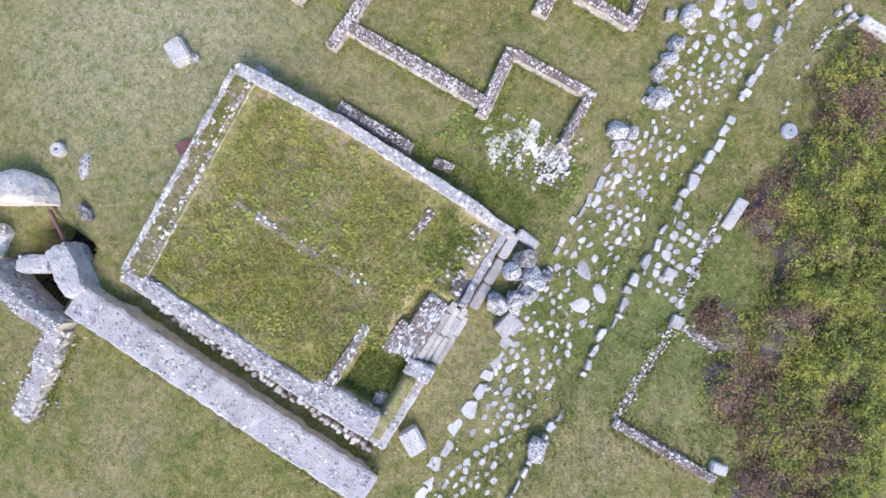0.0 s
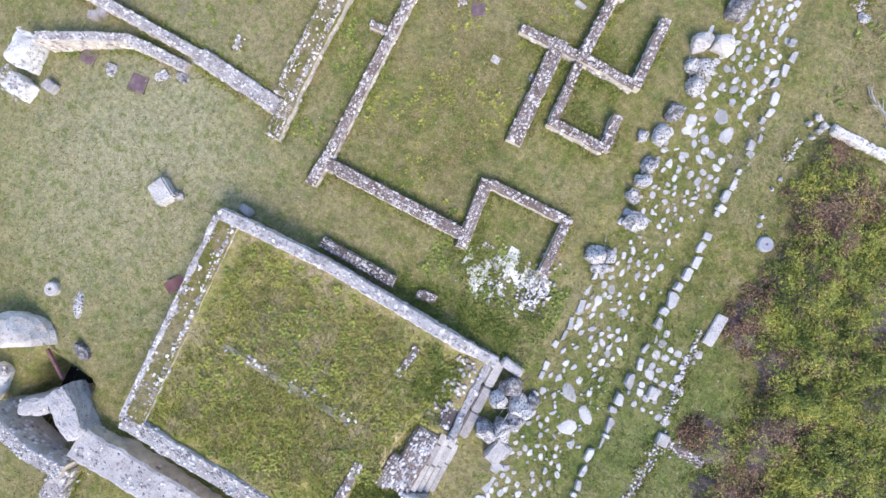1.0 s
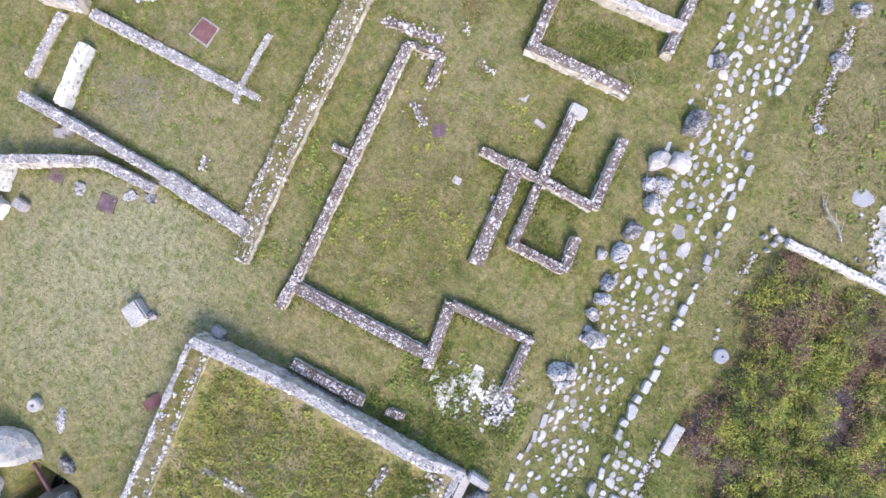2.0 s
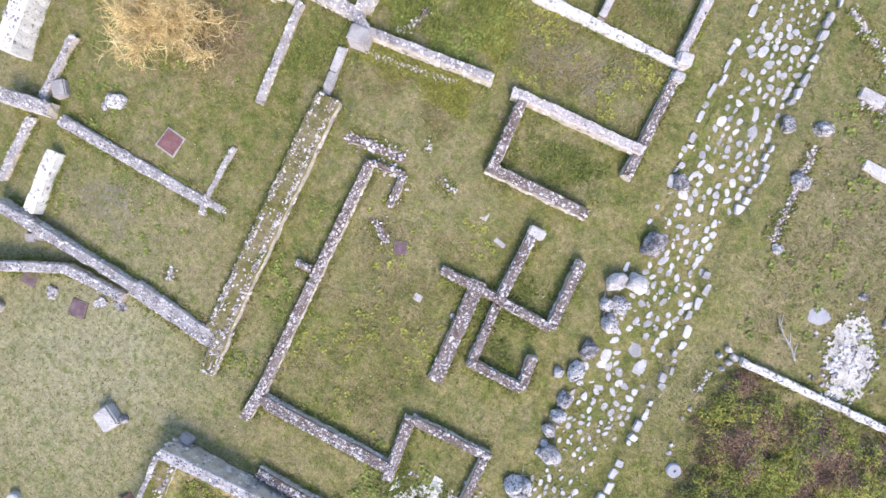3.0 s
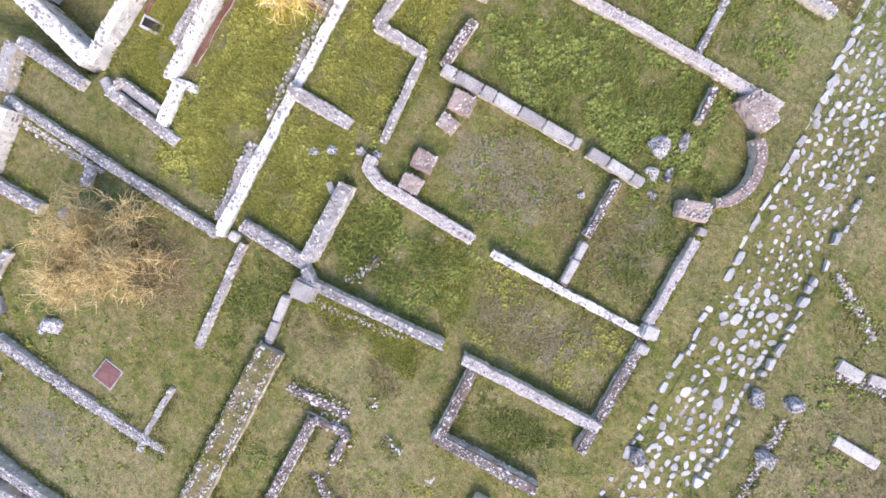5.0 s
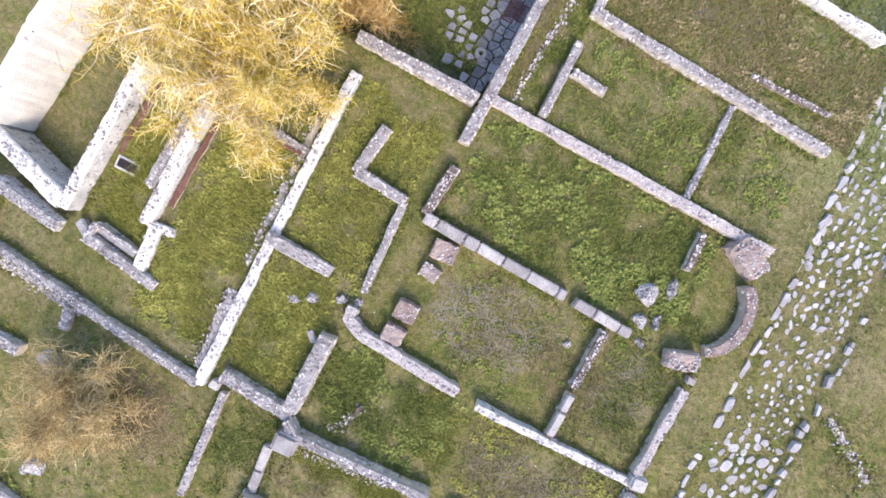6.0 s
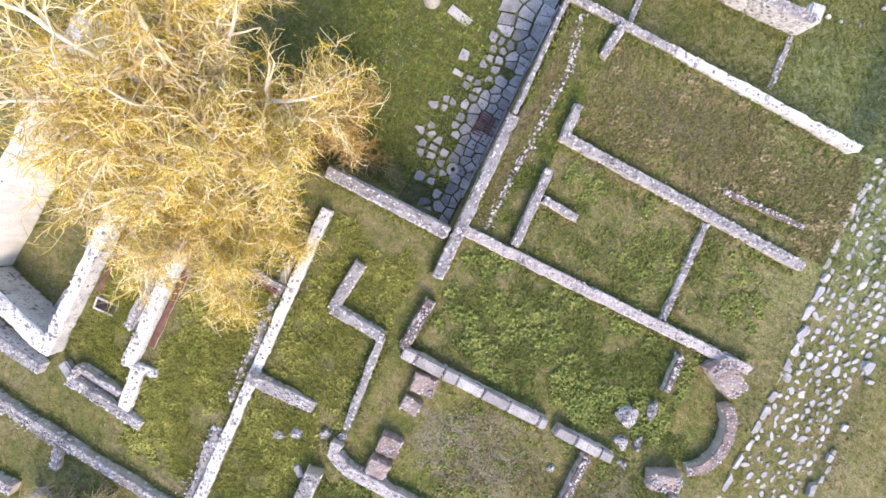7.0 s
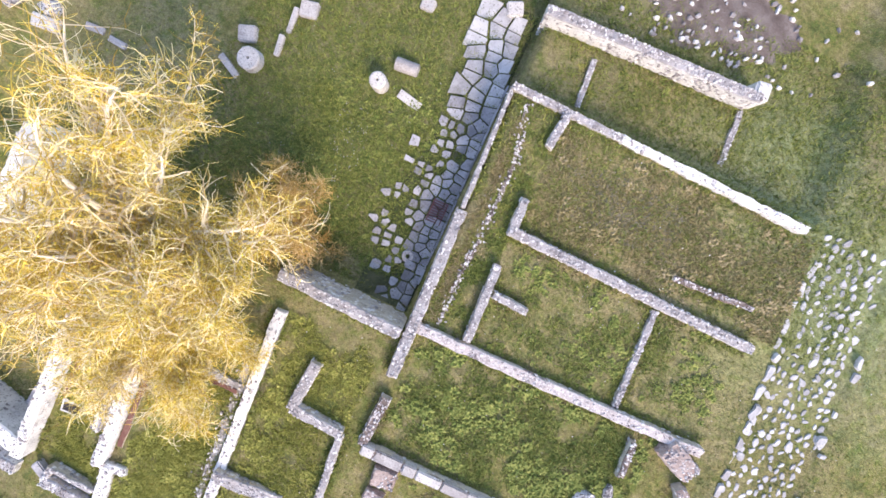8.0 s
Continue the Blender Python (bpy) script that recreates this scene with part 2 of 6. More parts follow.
DEAD_LEAF = material("dead_bramble", [(0.2, (0.09, 0.052, 0.035)), (0.5, (0.20, 0.125, 0.08)), (0.8, (0.34, 0.24, 0.16))], 0.5, 4, 0.9, 0, "island", amount=0.6)


# ---- ground ----
def sig(v):
    return 0.5 * (1 + np.tanh(v))


def ground_z(x, y):
    """Height of the lawn: a low swell, with two sunken terraces at the far end."""
    x, y = np.clip(np.asarray(x, float), -34, 24), np.clip(np.asarray(y, float), -16, 56)
    u, v = x / 10, (y - 22) / 10
    low = sig((-11.72 - x) / 0.08) * sig((y - 36.85) / 0.1) * sig((x + 33) / 2)
    north = sig((y - 47.1) / 0.2) * sig((x + 11.9) / 0.25) * sig((1.2 - x) / 0.5)
    west = sig((-24.3 - x) / 0.25) * sig((y - 24.9) / 0.25) * (1 - sig((y - 36.9) / 0.25)) * sig((x + 30.5) / 1.2)
    return 1.322 - 0.293 * u + 0.036 * v - 0.283 * u * u - 0.040 * u * v - 0.220 * v * v - 0.024 * v ** 3 + 0.004 * u * u * v + 0.024 * u * v * v - 1.620 * low - 0.852 * north - 1.042 * west


def gz(x, y):
    return float(ground_z(x, y))


def mesh_object(name, verts, faces, mat, parent=None, label="", smooth=False):
    me = bpy.data.meshes.new(name)
    me.from_pydata(verts, [], faces)
    me.materials.append(mat)
    if smooth:
        me.polygons.foreach_set("use_smooth", [True] * len(me.polygons))
    ob = new(name, me)
    ob.parent = parent
    return tagged(ob, label)


def part(name, bm, mat, parent=None, label="", smooth=False):
    me = bpy.data.meshes.new(name)
    bm.to_mesh(me)
    bm.free()
    me.materials.append(mat)
    if smooth:
        me.polygons.foreach_set("use_smooth", [True] * len(me.polygons))
    ob = new(name, me)
    ob.parent = parent
    return tagged(ob, label)


def thing(name, x, y, z, label, category, group="", kind=""):
    ob = new(name)
    ob.location = (x, y, z)
    return tagged(ob, label, category, group, kind)


def sheet(name, xs, ys, height, mat, parent=None, keep=None):
    """A grid surface over the coordinates xs and ys."""
    X, Y = np.meshgrid(xs, ys)
    Z = height(X, Y)
    nx, ny = len(xs), len(ys)
    verts = np.stack([X, Y, Z], -1).reshape(-1, 3).tolist()
    faces = []
    for j in range(ny - 1):
        for i in range(nx - 1):
            if keep is None or keep((xs[i] + xs[i + 1]) / 2, (ys[j] + ys[j + 1]) / 2):
                a = j * nx + i
                faces.append((a, a + 1, a + nx + 1, a + nx))
    return mesh_object(name, verts, faces, mat, parent, smooth=True)


rng = np.random.default_rng(7)


def lumps(X, Y):
    """Small unevenness of turf."""
    return 0.035 * np.sin(1.9 * X + 1.3 * np.sin(0.7 * Y)) * np.sin(1.6 * Y + np.sin(1.1 * X)) + 0.02 * np.sin(4.3 * X + 2 * np.sin(3.1 * Y)) * np.sin(3.9 * Y)


def spaced(a, b, step):
    inner = np.arange(a, b + step / 2, step)
    far = np.array([2, 5, 10, 20, 40, 80, 160, 320, 640, 1280, 2500.0])
    return np.concatenate([a - far[::-1], inner, b + far])


def road_left(y):
    return 3.12 - 0.033 * y


def road_right(y):
    return 6.3 - 0.03 * y


def turf(X, Y):
    paved = sig((X + 15.3) / 0.2) * sig((-11.9 - X) / 0.1) * sig((Y - 37) / 0.2) * sig((50.5 - Y) / 0.2)
    Z = ground_z(X, Y) + lumps(X, Y) * (1 - 0.9 * paved)
    across = sig((X - road_left(Y)) / 0.12) * sig((road_right(Y) - X) / 0.12)
    rut = np.exp(-((X - road_right(Y) + 0.35) / 0.25) ** 2)
    ditch = sig((X + 10.8) / 0.3) * sig((1.2 - X) / 0.3) * sig((Y + 7.6) / 0.1) * sig((-6.2 - Y) / 0.1)
    vault = sig((X + 16.0) / 0.15) * sig((-13.3 - X) / 0.15) * sig((Y + 9.6) / 0.15) * sig((-6.4 - Y) / 0.15)
    hollow = np.exp(-((X + 11.0) ** 2 + (Y - 24.9) ** 2) / 1.1)
    return Z - 0.3 * hollow - 0.07 * across - 0.09 * rut - 0.5 * ditch - 1.8 * vault


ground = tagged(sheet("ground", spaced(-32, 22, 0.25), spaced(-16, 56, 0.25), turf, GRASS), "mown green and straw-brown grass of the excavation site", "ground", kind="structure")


# ---- stones ----
def stones_mesh(name, rows, mat, parent, label="", sides=5, dome=0.72, bedded=False):
    """Many stones in one mesh. rows: x, y, z, half sizes, turn; z is the stone's middle. bedded: no foot below the mortar."""
    R = np.asarray(rows, float)
    n, m = len(R), sides
    a = np.arange(m) * 2 * np.pi / m
    ring = np.stack([np.cos(a), np.sin(a)], -1)
    levels = ((1.0, -0.5), (dome, 1.0)) if bedded else ((0.97, -1.0), (1.0, 0.4), (dome, 1.0))
    q = len(levels)
    V = np.zeros((n, q * m, 3))
    wob = 1 + rng.uniform(-0.25, 0.25, (n, m, 1))
    for k, (s, h) in enumerate(levels):
        V[:, m * k:m * k + m, :2] = ring * s * (wob + rng.uniform(-0.05, 0.05, (n, m, 1)))
        V[:, m * k:m * k + m, 2] = h + rng.uniform(-0.1, 0.1, (n, m))
    V *= R[:, None, 3:6]
    c, s = np.cos(R[:, 6])[:, None], np.sin(R[:, 6])[:, None]
    x, y = V[..., 0] * c - V[..., 1] * s, V[..., 0] * s + V[..., 1] * c
    V[..., 0], V[..., 1] = x, y
    V += R[:, None, :3]
    pat = [(k + i, k + (i + 1) % m, k + m + (i + 1) % m, k + m + i) for k in range(0, (q - 1) * m, m) for i in range(m)]
    faces = []
    for i in range(n):
        o = q * m * i
        faces += [(o + p[0], o + p[1], o + p[2], o + p[3]) for p in pat]
        faces.append(tuple(range(o + (q - 1) * m, o + q * m)))
    return tagged(mesh_object(name, V.reshape(-1, 3).tolist(), faces, mat, parent, label), kind="stuff")


def crest(x, y, rough):
    """Unevenness of a wall's crest."""
    return rough * (1.8 * noise.noise((x * 0.9, y * 0.9, 1)) + 1.2 * noise.noise((x * 3.3, y * 3.3, 8)))


def wall_core(name, pts, w, tops, mat, parent=None, rough=0.025, face=None, ragged=1.0):
    """A consolidated ruined wall along the plan points: crest of mortar, pointed faces, ragged and worn arrises."""
    verts, faces = [], []
    prof = ((-1.03, 0), (-1.0, 2), (-0.86, 1), (-0.35, 3), (0.35, 3), (0.86, 1), (1.0, 2), (1.03, 0))
    n, m = len(pts), len(prof)
    for i, ((x, y), top) in enumerate(zip(pts, tops)):
        (xa, ya), (xb, yb) = pts[max(i - 1, 0)], pts[min(i + 1, n - 1)]
        d = math.hypot(xb - xa, yb - ya)
        tx, ty = (xb - xa) / d, (yb - ya) / d
        px, py = -ty, tx
        z = top + crest(x, y, rough) - (rough if i in (0, n - 1) else 0)
        low = min(gz(x + px * k, y + py * k) for k in (-w / 2 - 0.1, w / 2 + 0.1)) - 0.35
        for s, k in prof:
            side = 1 if s > 0 else -1
            rag = ragged * (0.055 * noise.noise((x * 1.6, y * 1.6, side * 7)) + 0.04 * noise.noise((x * 5.2, y * 5.2, side * 9)))
            s2 = s * w / 2 + side * abs(s) * rag
            e = 0.13 * ragged * noise.noise((x * 3, y * 3, s * 2.5)) if i in (0, n - 1) else 0
            zz = z + ragged * 0.022 * noise.noise((x * 4.5, y * 4.5, s * 5))
            verts.append((x + px * s2 + tx * e, y + py * s2 + ty * e, low if k == 0 else zz - 0.045 if k == 2 else zz))
    sides = []
    for i in range(n - 1):
        for k in range(m - 1):
            a = i * m + k
            faces.append((a, a + m, a + m + 1, a + 1))
            sides.append(1 if k in (0, m - 2) else 0)
    faces += [tuple(range(m)), tuple(range((n - 1) * m + m - 1, (n - 1) * m - 1, -1))]
    sides += [1, 1]
    ob = mesh_object(name, verts, faces, mat, parent)
    ob.data.materials.append(face or FACE)
    ob.data.polygons.foreach_set("material_index", sides)
    return ob


def along(pts, step):
    """Points along a plan polyline every step."""
    out = []
    for (x0, y0), (x1, y1) in zip(pts, pts[1:]):
        k = max(1, round(math.hypot(x1 - x0, y1 - y0) / step))
        out += [(x0 + (x1 - x0) * i / k, y0 + (y1 - y0) * i / k) for i in range(k)]
    return out + [pts[-1]]


def rubble_rows(pts, w, tops, cover=0.8, grain=0.07, edges_only=False, rough=0.025):
    """Stones bedded flush in a wall's crest, and standing out a little from its faces."""
    rows = []
    for i, ((x0, y0), (x1, y1)) in enumerate(zip(pts, pts[1:])):
        L = math.hypot(x1 - x0, y1 - y0)
        if L < 1e-4:
            continue
        dx, dy = (x1 - x0) / L, (y1 - y0) / L
        px, py, turn = -dy, dx, math.atan2(dy, dx)
        k = max(1, round(L / (grain * 1.65)))
        across = max(2, round(w / (grain * 1.65)))
        for a in range(k):
            f = (a + 0.5) / k
            top = tops[i] + (tops[i + 1] - tops[i]) * f
            for c in range(across):
                s = ((c + 0.5) / across - 0.5) * w * 0.9
                if edges_only and abs(s) < w / 2 - 0.26 and random.random() > 0.2:
                    continue
                g = f * L + random.uniform(-0.4, 0.4) * grain
                s += random.uniform(-0.35, 0.35) * grain
                x, y = x0 + dx * g + px * s, y0 + dy * g + py * s
                if random.random() > cover + 0.4 * noise.noise((x * 1.4, y * 1.4, 6)):
                    continue
                r = grain * random.choice((0.5, 0.6, 0.75, 0.9, 1.1, 1.3, 1.7)) * random.uniform(0.85, 1.1)
                rows.append((x, y, top + crest(x, y, rough) + random.uniform(-0.02, 0.006), r, r * random.uniform(0.55, 0.95), 0.036, turn + random.uniform(-0.8, 0.8)))
            for side in (-1, 1):
                xs, ys = x0 + dx * f * L + px * side * w / 2, y0 + dy * f * L + py * side * w / 2
                z = gz(xs, ys) + 0.06
                if a % 3:
                    continue
                while z < top - 0.08:
                    if random.random() < cover * 0.8:
                        g = random.uniform(-0.05, 0.05)
                        rows.append((xs + dx * g, ys + dy * g, z, grain * random.uniform(1.3, 2.3), 0.035, grain * random.uniform(0.8, 1.2), turn + random.uniform(-0.12, 0.12)))
                    z += grain * 2.7
    return rows


def block_mesh(name, lx, ly, lz, mat, seed=0, worn=0.03):
    """A hewn block with chipped edges; its base lies at z = 0."""
    bm = bmesh.new()
    bmesh.ops.create_cube(bm, size=1)
    for v in bm.verts:
        v.co = Vector((v.co.x * lx, v.co.y * ly, (v.co.z + 0.5) * lz))
    bmesh.ops.bevel(bm, geom=list(bm.edges), offset=min(lx, ly, lz) * 0.14, segments=2, affect="EDGES")
    for v in bm.verts:
        v.co += worn * noise.noise_vector(v.co * 2.3 + Vector((seed, seed * 2, 0)))
    me = bpy.data.meshes.new(name)
    bm.to_mesh(me)
    bm.free()
    me.materials.append(mat)
    return me


FEET = []
LABELS = {
    "terrace": "broad terrace wall topped with smooth pale grey mortar",
    "brick": "curved apse wall of worn pinkish brick and mortar",
    "wall": "low ruined wall of grey-white rubble set in mortar",
    "ruin": "crumbled stub of an ancient rubble wall level with the grass",
    "grass": "broad ruined wall with grass growing along its stone crest",
    "concrete": "low ruined wall capped with bright white lime mortar",
    "ashlar": "low ruined wall of large squared limestone blocks",
    "capped": "low ruined wall with a smooth pinkish mortar capping",
    "white": "broad high ruined wall with a crest coloured white as in full sun",
    "bright": "ruined wall with a bright white sunlit mortar crest",
    "tall": "high ruined wall with a sunlit white crest",
    "grey": "low ruined wall with a pale grey pointed crest",
}


def wall(x0, y0, x1, y1, w, h, kind="wall", z=None, bend=None):
    """One straight or bent stretch of ruined wall. h: height over the turf, or z: heights of both ends."""
    pts = along([(x0, y0), *(bend or []), (x1, y1)], 0.18)
    n = len(pts) - 1
    FEET.append((pts, w))
    za, zb = z or (gz(x0, y0) + h, gz(x1, y1) + h)
    tops = [za + (zb - za) * i / n for i in range(n + 1)]
    if z is None:
        tops = [(t + gz(x, y) + h) / 2 for t, (x, y) in zip(tops, pts)]
    pale = (x0 + x1) / 2 < -12
    top_mat = {"grass": WALL_TURF, "concrete": PLASTER, "capped": PINK_CAP, "white": SUNLIT_LIME, "bright": SUNLIT_LIME, "tall": LIGHT_MORTAR, "grey": LIGHT_MORTAR, "terrace": GREY_CAP, "brick": BRICK}.get(kind, LIGHT_MORTAR if pale else MORTAR)
    rough = {"concrete": 0.012, "ruin": 0.04, "tall": 0.04, "grass": 0.035}.get(kind, 0.022)
    broken = kind == "ruin"
    if broken:
        tops = [t - 0.05 - 0.06 * max(0.0, noise.noise((x * 1.5, y * 1.5, 21)) + 0.3) for t, (x, y) in zip(tops, pts)]
    ob = wall_core("ruined_wall", pts, w * (0.8 if broken else 1.0), tops, top_mat, ragged=2.4 if broken else 1.0, rough=rough, face={"tall": PLASTER, "concrete": PLASTER, "white": SUNLIT_LIME, "bright": PLASTER}.get(kind))
    tagged(ob, LABELS[kind], "wall", "ruined walls")
    cover, grain = {"ruin": (0.5, 0.06), "concrete": (0.3, 0.05), "tall": (0.75, 0.048), "ashlar": (0.12, 0.05), "capped": (0.3, 0.05), "white": (0.0, 0.07), "bright": (0.3, 0.055), "grass": (0.72, 0.05), "terrace": (0.16, 0.06), "brick": (0.35, 0.045)}.get(kind, (0.74, 0.05))
    rows = rubble_rows(pts, w, tops, cover, grain, kind == "grass", rough)
    if broken:
        for (xa, ya), (xb, yb) in zip(pts, pts[1:]):
            for q in range(4):
                f, d = random.random(), random.gauss(0, w * 0.5)
                L = max(math.hypot(xb - xa, yb - ya), 1e-4)
                x, y = xa + (xb - xa) * f - (yb - ya) / L * d, ya + (yb - ya) * f + (xb - xa) / L * d
                rows.append((x, y, float(turf(np.array(x), np.array(y))) + 0.015, random.uniform(0.025, 0.09), random.uniform(0.025, 0.07), 0.05, random.random() * 3))
    if kind == "ashlar":
        L, at, turn = math.hypot(x1 - x0, y1 - y0), 0.0, math.degrees(math.atan2(y1 - y0, x1 - x0))
        while at < L - 0.25:
            step = min(random.uniform(0.55, 1.3), L - at)
            f = (at + step / 2) / L
            top = tops[min(n, round(f * n))]
            piece = new("block", block_mesh("block", step - 0.03, w * random.uniform(1.0, 1.1), 0.3, PALE, at + x0, 0.025))
            piece.parent = ob
            piece.matrix_basis = pose(x0 + (x1 - x0) * f, y0 + (y1 - y0) * f, top - 0.24 + random.uniform(-0.03, 0.03), 0, 0, turn + random.uniform(-1.5, 1.5))
            at += step
    if rows:
        stones_mesh("rubble", rows, PALE_RUBBLE if pale or kind in ("tall", "concrete", "white", "bright", "grey", "terrace") else RUBBLE, ob, bedded=True)
    return ob


PALE_RUBBLE = material("pale_rubble_stone", [(0.1, (0.20, 0.18, 0.185)), (0.35, (0.36, 0.335, 0.345)), (0.6, (0.53, 0.51, 0.515)), (0.88, (0.72, 0.70, 0.70))], 2.5, 18, 0.95, 0.5, "island", amount=0.75)

# ---- the walls of the houses ----
wall(-7.20, 3.80, -3.86, 3.79, 0.41, 0.35)
wall(-2.84, 3.87, -2.10, 4.01, 0.36, 0.2)
wall(-8.69, 6.65, -2.20, 6.76, 0.5, 0.38)
wall(-8.68, 7.04, -8.78, 5.58, 0.45, 0.38)
wall(-8.67, 6.63, -8.98, 17.68, 0.41, 0.38)
wall(-9.83, 12.51, -9.13, 12.53, 0.27, 0.3)
wall(-2.59, 9.07, -2.23, 6.24, 0.45, 0.38)
wall(-2.49, 9.02, 1.06, 9.16, 0.36, 0.34)
wall(0.91, 9.21, 1.03, 6.90, 0.34, 0.34)
wall(-11.78, 19.25, -11.50, 8.2, 1.02, 0.42, "grass")
wall(-11.22, 8.45, -11.12, 6.50, 0.58, 0.42, "grass")
wall(-10.50, 18.17, -7.83, 18.45, 0.45, 0.15, "ruin")
wall(-9.16, 17.63, -7.51, 17.83, 0.32, 0.3, "ruin")
wall(-7.51, 17.83, -7.46, 16.38, 0.32, 0.3, "ruin")
wall(-7.75, 15.63, -6.87, 15.00, 0.32, 0.15, "ruin")
wall(-1.70, 18.10, -1.65, 15.12, 0.41, 0.41)
wall(-2.72, 15.4, -2.42, 10.9, 0.6, 0.28)
wall(-4.32, 15.10, -1.65, 15.14, 0.36, 0.3)
wall(-1.72, 15.12, 0.73, 15.07, 0.38, 0.38)
wall(0.73, 15.07, 0.57, 18.05, 0.41, 0.38)
wall(-1.62, 14.85, -1.45, 12.32, 0.34, 0.34)
wall(-1.56, 12.28, 0.85, 12.30, 0.38, 0.38)
wall(0.85, 12.30, 0.68, 13.71, 0.38, 0.38)
wall(-5.16, 22.85, 0.64, 23.13, 0.41, 0.49, "capped")
wall(-4.62, 22.79, -4.40, 19.71, 0.38, 0.49)
wall(-4.57, 19.69, -0.17, 19.81, 0.45, 0.49)
wall(0.56, 21.93, 0.49, 26.86, 0.4, 0, z=(1.7, 1.45))
wall(-12.15, 22.7, -6.1, 22.9, 0.36, 0.52, "grey", bend=[(-11.6, 22.35)])
wall(-15.19, 22.90, -12.12, 22.86, 0.54, 0.38)
wall(-12.32, 26.3, -12.25, 23.1, 0.6, 0.5)
wall(-10.65, 23.05, -9.9, 24.5, 0.24, 0.08, "ruin", bend=[(-10.1, 23.6)])
wall(-14.83, 22.28, -14.45, 17.70, 0.27, 0.3)
wall(-12.31, 21.37, -12.03, 19.35, 0.32, 0.2, "ashlar")
wall(-22.5, 13.0, -14.7, 12.85, 0.48, 0, kind="grey", z=(0.55, 0.9))
wall(-14.62, 15.55, -14.72, 13.1, 0.25, 0, z=(1.1, 0.95))
wall(-14.62, 12.3, -14.72, 13.0, 0.34, 0, z=(0.85, 0.92))
wall(-14.7, 12.95, -13.5, 12.9, 0.36, 0, z=(0.92, 0.85))
wall(-22.08, 11.6, -21.85, 8.75, 0.5, 0, z=(0.6, 0.55), kind="bright")
wall(-23.85, 16.6, -23.95, 13.45, 0.34, 0.25)
wall(-24.1, 12.4, -24.25, 9.2, 0.4, 0.22)
wall(-25.4, 12.75, -23.05, 13.2, 0.62, 0, z=(0.75, 0.7), kind="grey")
wall(-12.05, 27.75, -7.11, 26.93, 0.46, 0.38, "capped", bend=[(-12.0, 27.3), (-11.2, 27.0)])
wall(-6.25, 26.86, 0.58, 27.12, 0.31, 0, kind="concrete", z=(1.85, 1.42))
wall(-3.50, 31.62, -3.48, 29.20, 0.29, 0.35)
wall(-3.41, 28.99, -3.34, 27.17, 0.29, 0.35, "ashlar")
wall(0.19, 31.15, 0.24, 27.53, 0.36, 0.35, "capped")
wall(-2.09, 36.54, -2.00, 35.13, 0.25, 0.35)
wall(-26.94, 22.19, -15.93, 22.05, 0.38, 0.35)
wall(-27.57, 18.73, -23.22, 18.99, 0.5, 0.35)
wall(-11.65, 37.07, 0.46, 37.20, 0.41, 0.38, "capped")
wall(-11.65, 41.79, -11.49, 35.10, 0.42, 0, kind="grey", z=(0.35, 1.45))
wall(-17.02, 36.73, -11.90, 36.69, 0.45, 0, z=(0.9, 1.4))
wall(-10.54, 44.51, -10.71, 37.46, 0.2, 0.12, "ruin")
wall(-9.57, 40.47, -9.46, 37.43, 0.32, 0.35, "grey")
wall(-9.28, 39.43, -7.88, 39.33, 0.27, 0.35, "grey")
wall(-9.65, 43.15, -9.61, 41.70, 0.32, 0.35, "grey")
wall(-9.69, 41.86, 0.54, 41.55, 0.38, 0.35, "grey")
wall(-3.39, 41.36, -3.25, 37.44, 0.25, 0.15, "grey")
wall(-3.25, 42.79, 0.06, 42.95, 0.23, 0.12)
wall(-11.85, 46.95, -7.2, 46.77, 0.31, 0, kind="grey", z=(-0.25, -0.08))
wall(-7.2, 46.77, 0.54, 46.47, 0.33, 0, kind="bright", z=(-0.08, 0.2))
wall(-9.46, 46.85, -9.66, 45.32, 0.32, 0.3, "grey")
wall(-9.27, 49.60, -9.12, 47.49, 0.27, 0.1, "grey")
wall(-2.93, 50.22, -2.87, 47.79, 0.27, 0.1, "grey")
wall(-11.85, 50.29, -2.88, 50.47, 0.42, 0, kind="tall", z=(-0.9, -0.65))
wall(-14.29, 34.23, -14.48, 32.22, 0.43, 0.35)
wall(-14.48, 32.22, -12.31, 32.14, 0.41, 0.35)
wall(-12.35, 32.08, -12.00, 28.38, 0.27, 0.35)
wall(-11.32, 34.18, -11.45, 32.10, 0.38, 0.35)
wall(-11.40, 32.00, -5.43, 32.03, 0.41, 0.35, "ashlar")
wall(-5.02, 32.02, -2.65, 31.98, 0.36, 0.35, "ashlar")
wall(-16.36, 35.42, -15.88, 22.0, 0.42, 0, kind="bright", z=(1.0, 1.4))
wall(-16.19, 28.41, -13.47, 28.41, 0.5, 0, z=(1.5, 1.25))
wall(-23.68, 31.9, -24.0, 25.3, 0.44, 0, kind="bright", z=(1.15, 1.07))
wall(-20.75, 31.7, -20.82, 26.35, 0.5, 0, kind="bright", z=(1.15, 1.05))
wall(-21.25, 31.2, -21.42, 27.7, 0.4, 0, z=(0.95, 0.95))
wall(-7.44, 19.41, -7.01, 19.44, 0.27, 0.02, "ruin")
wall(-6.16, 18.42, -5.25, 18.14, 0.23, 0.02, "ruin")

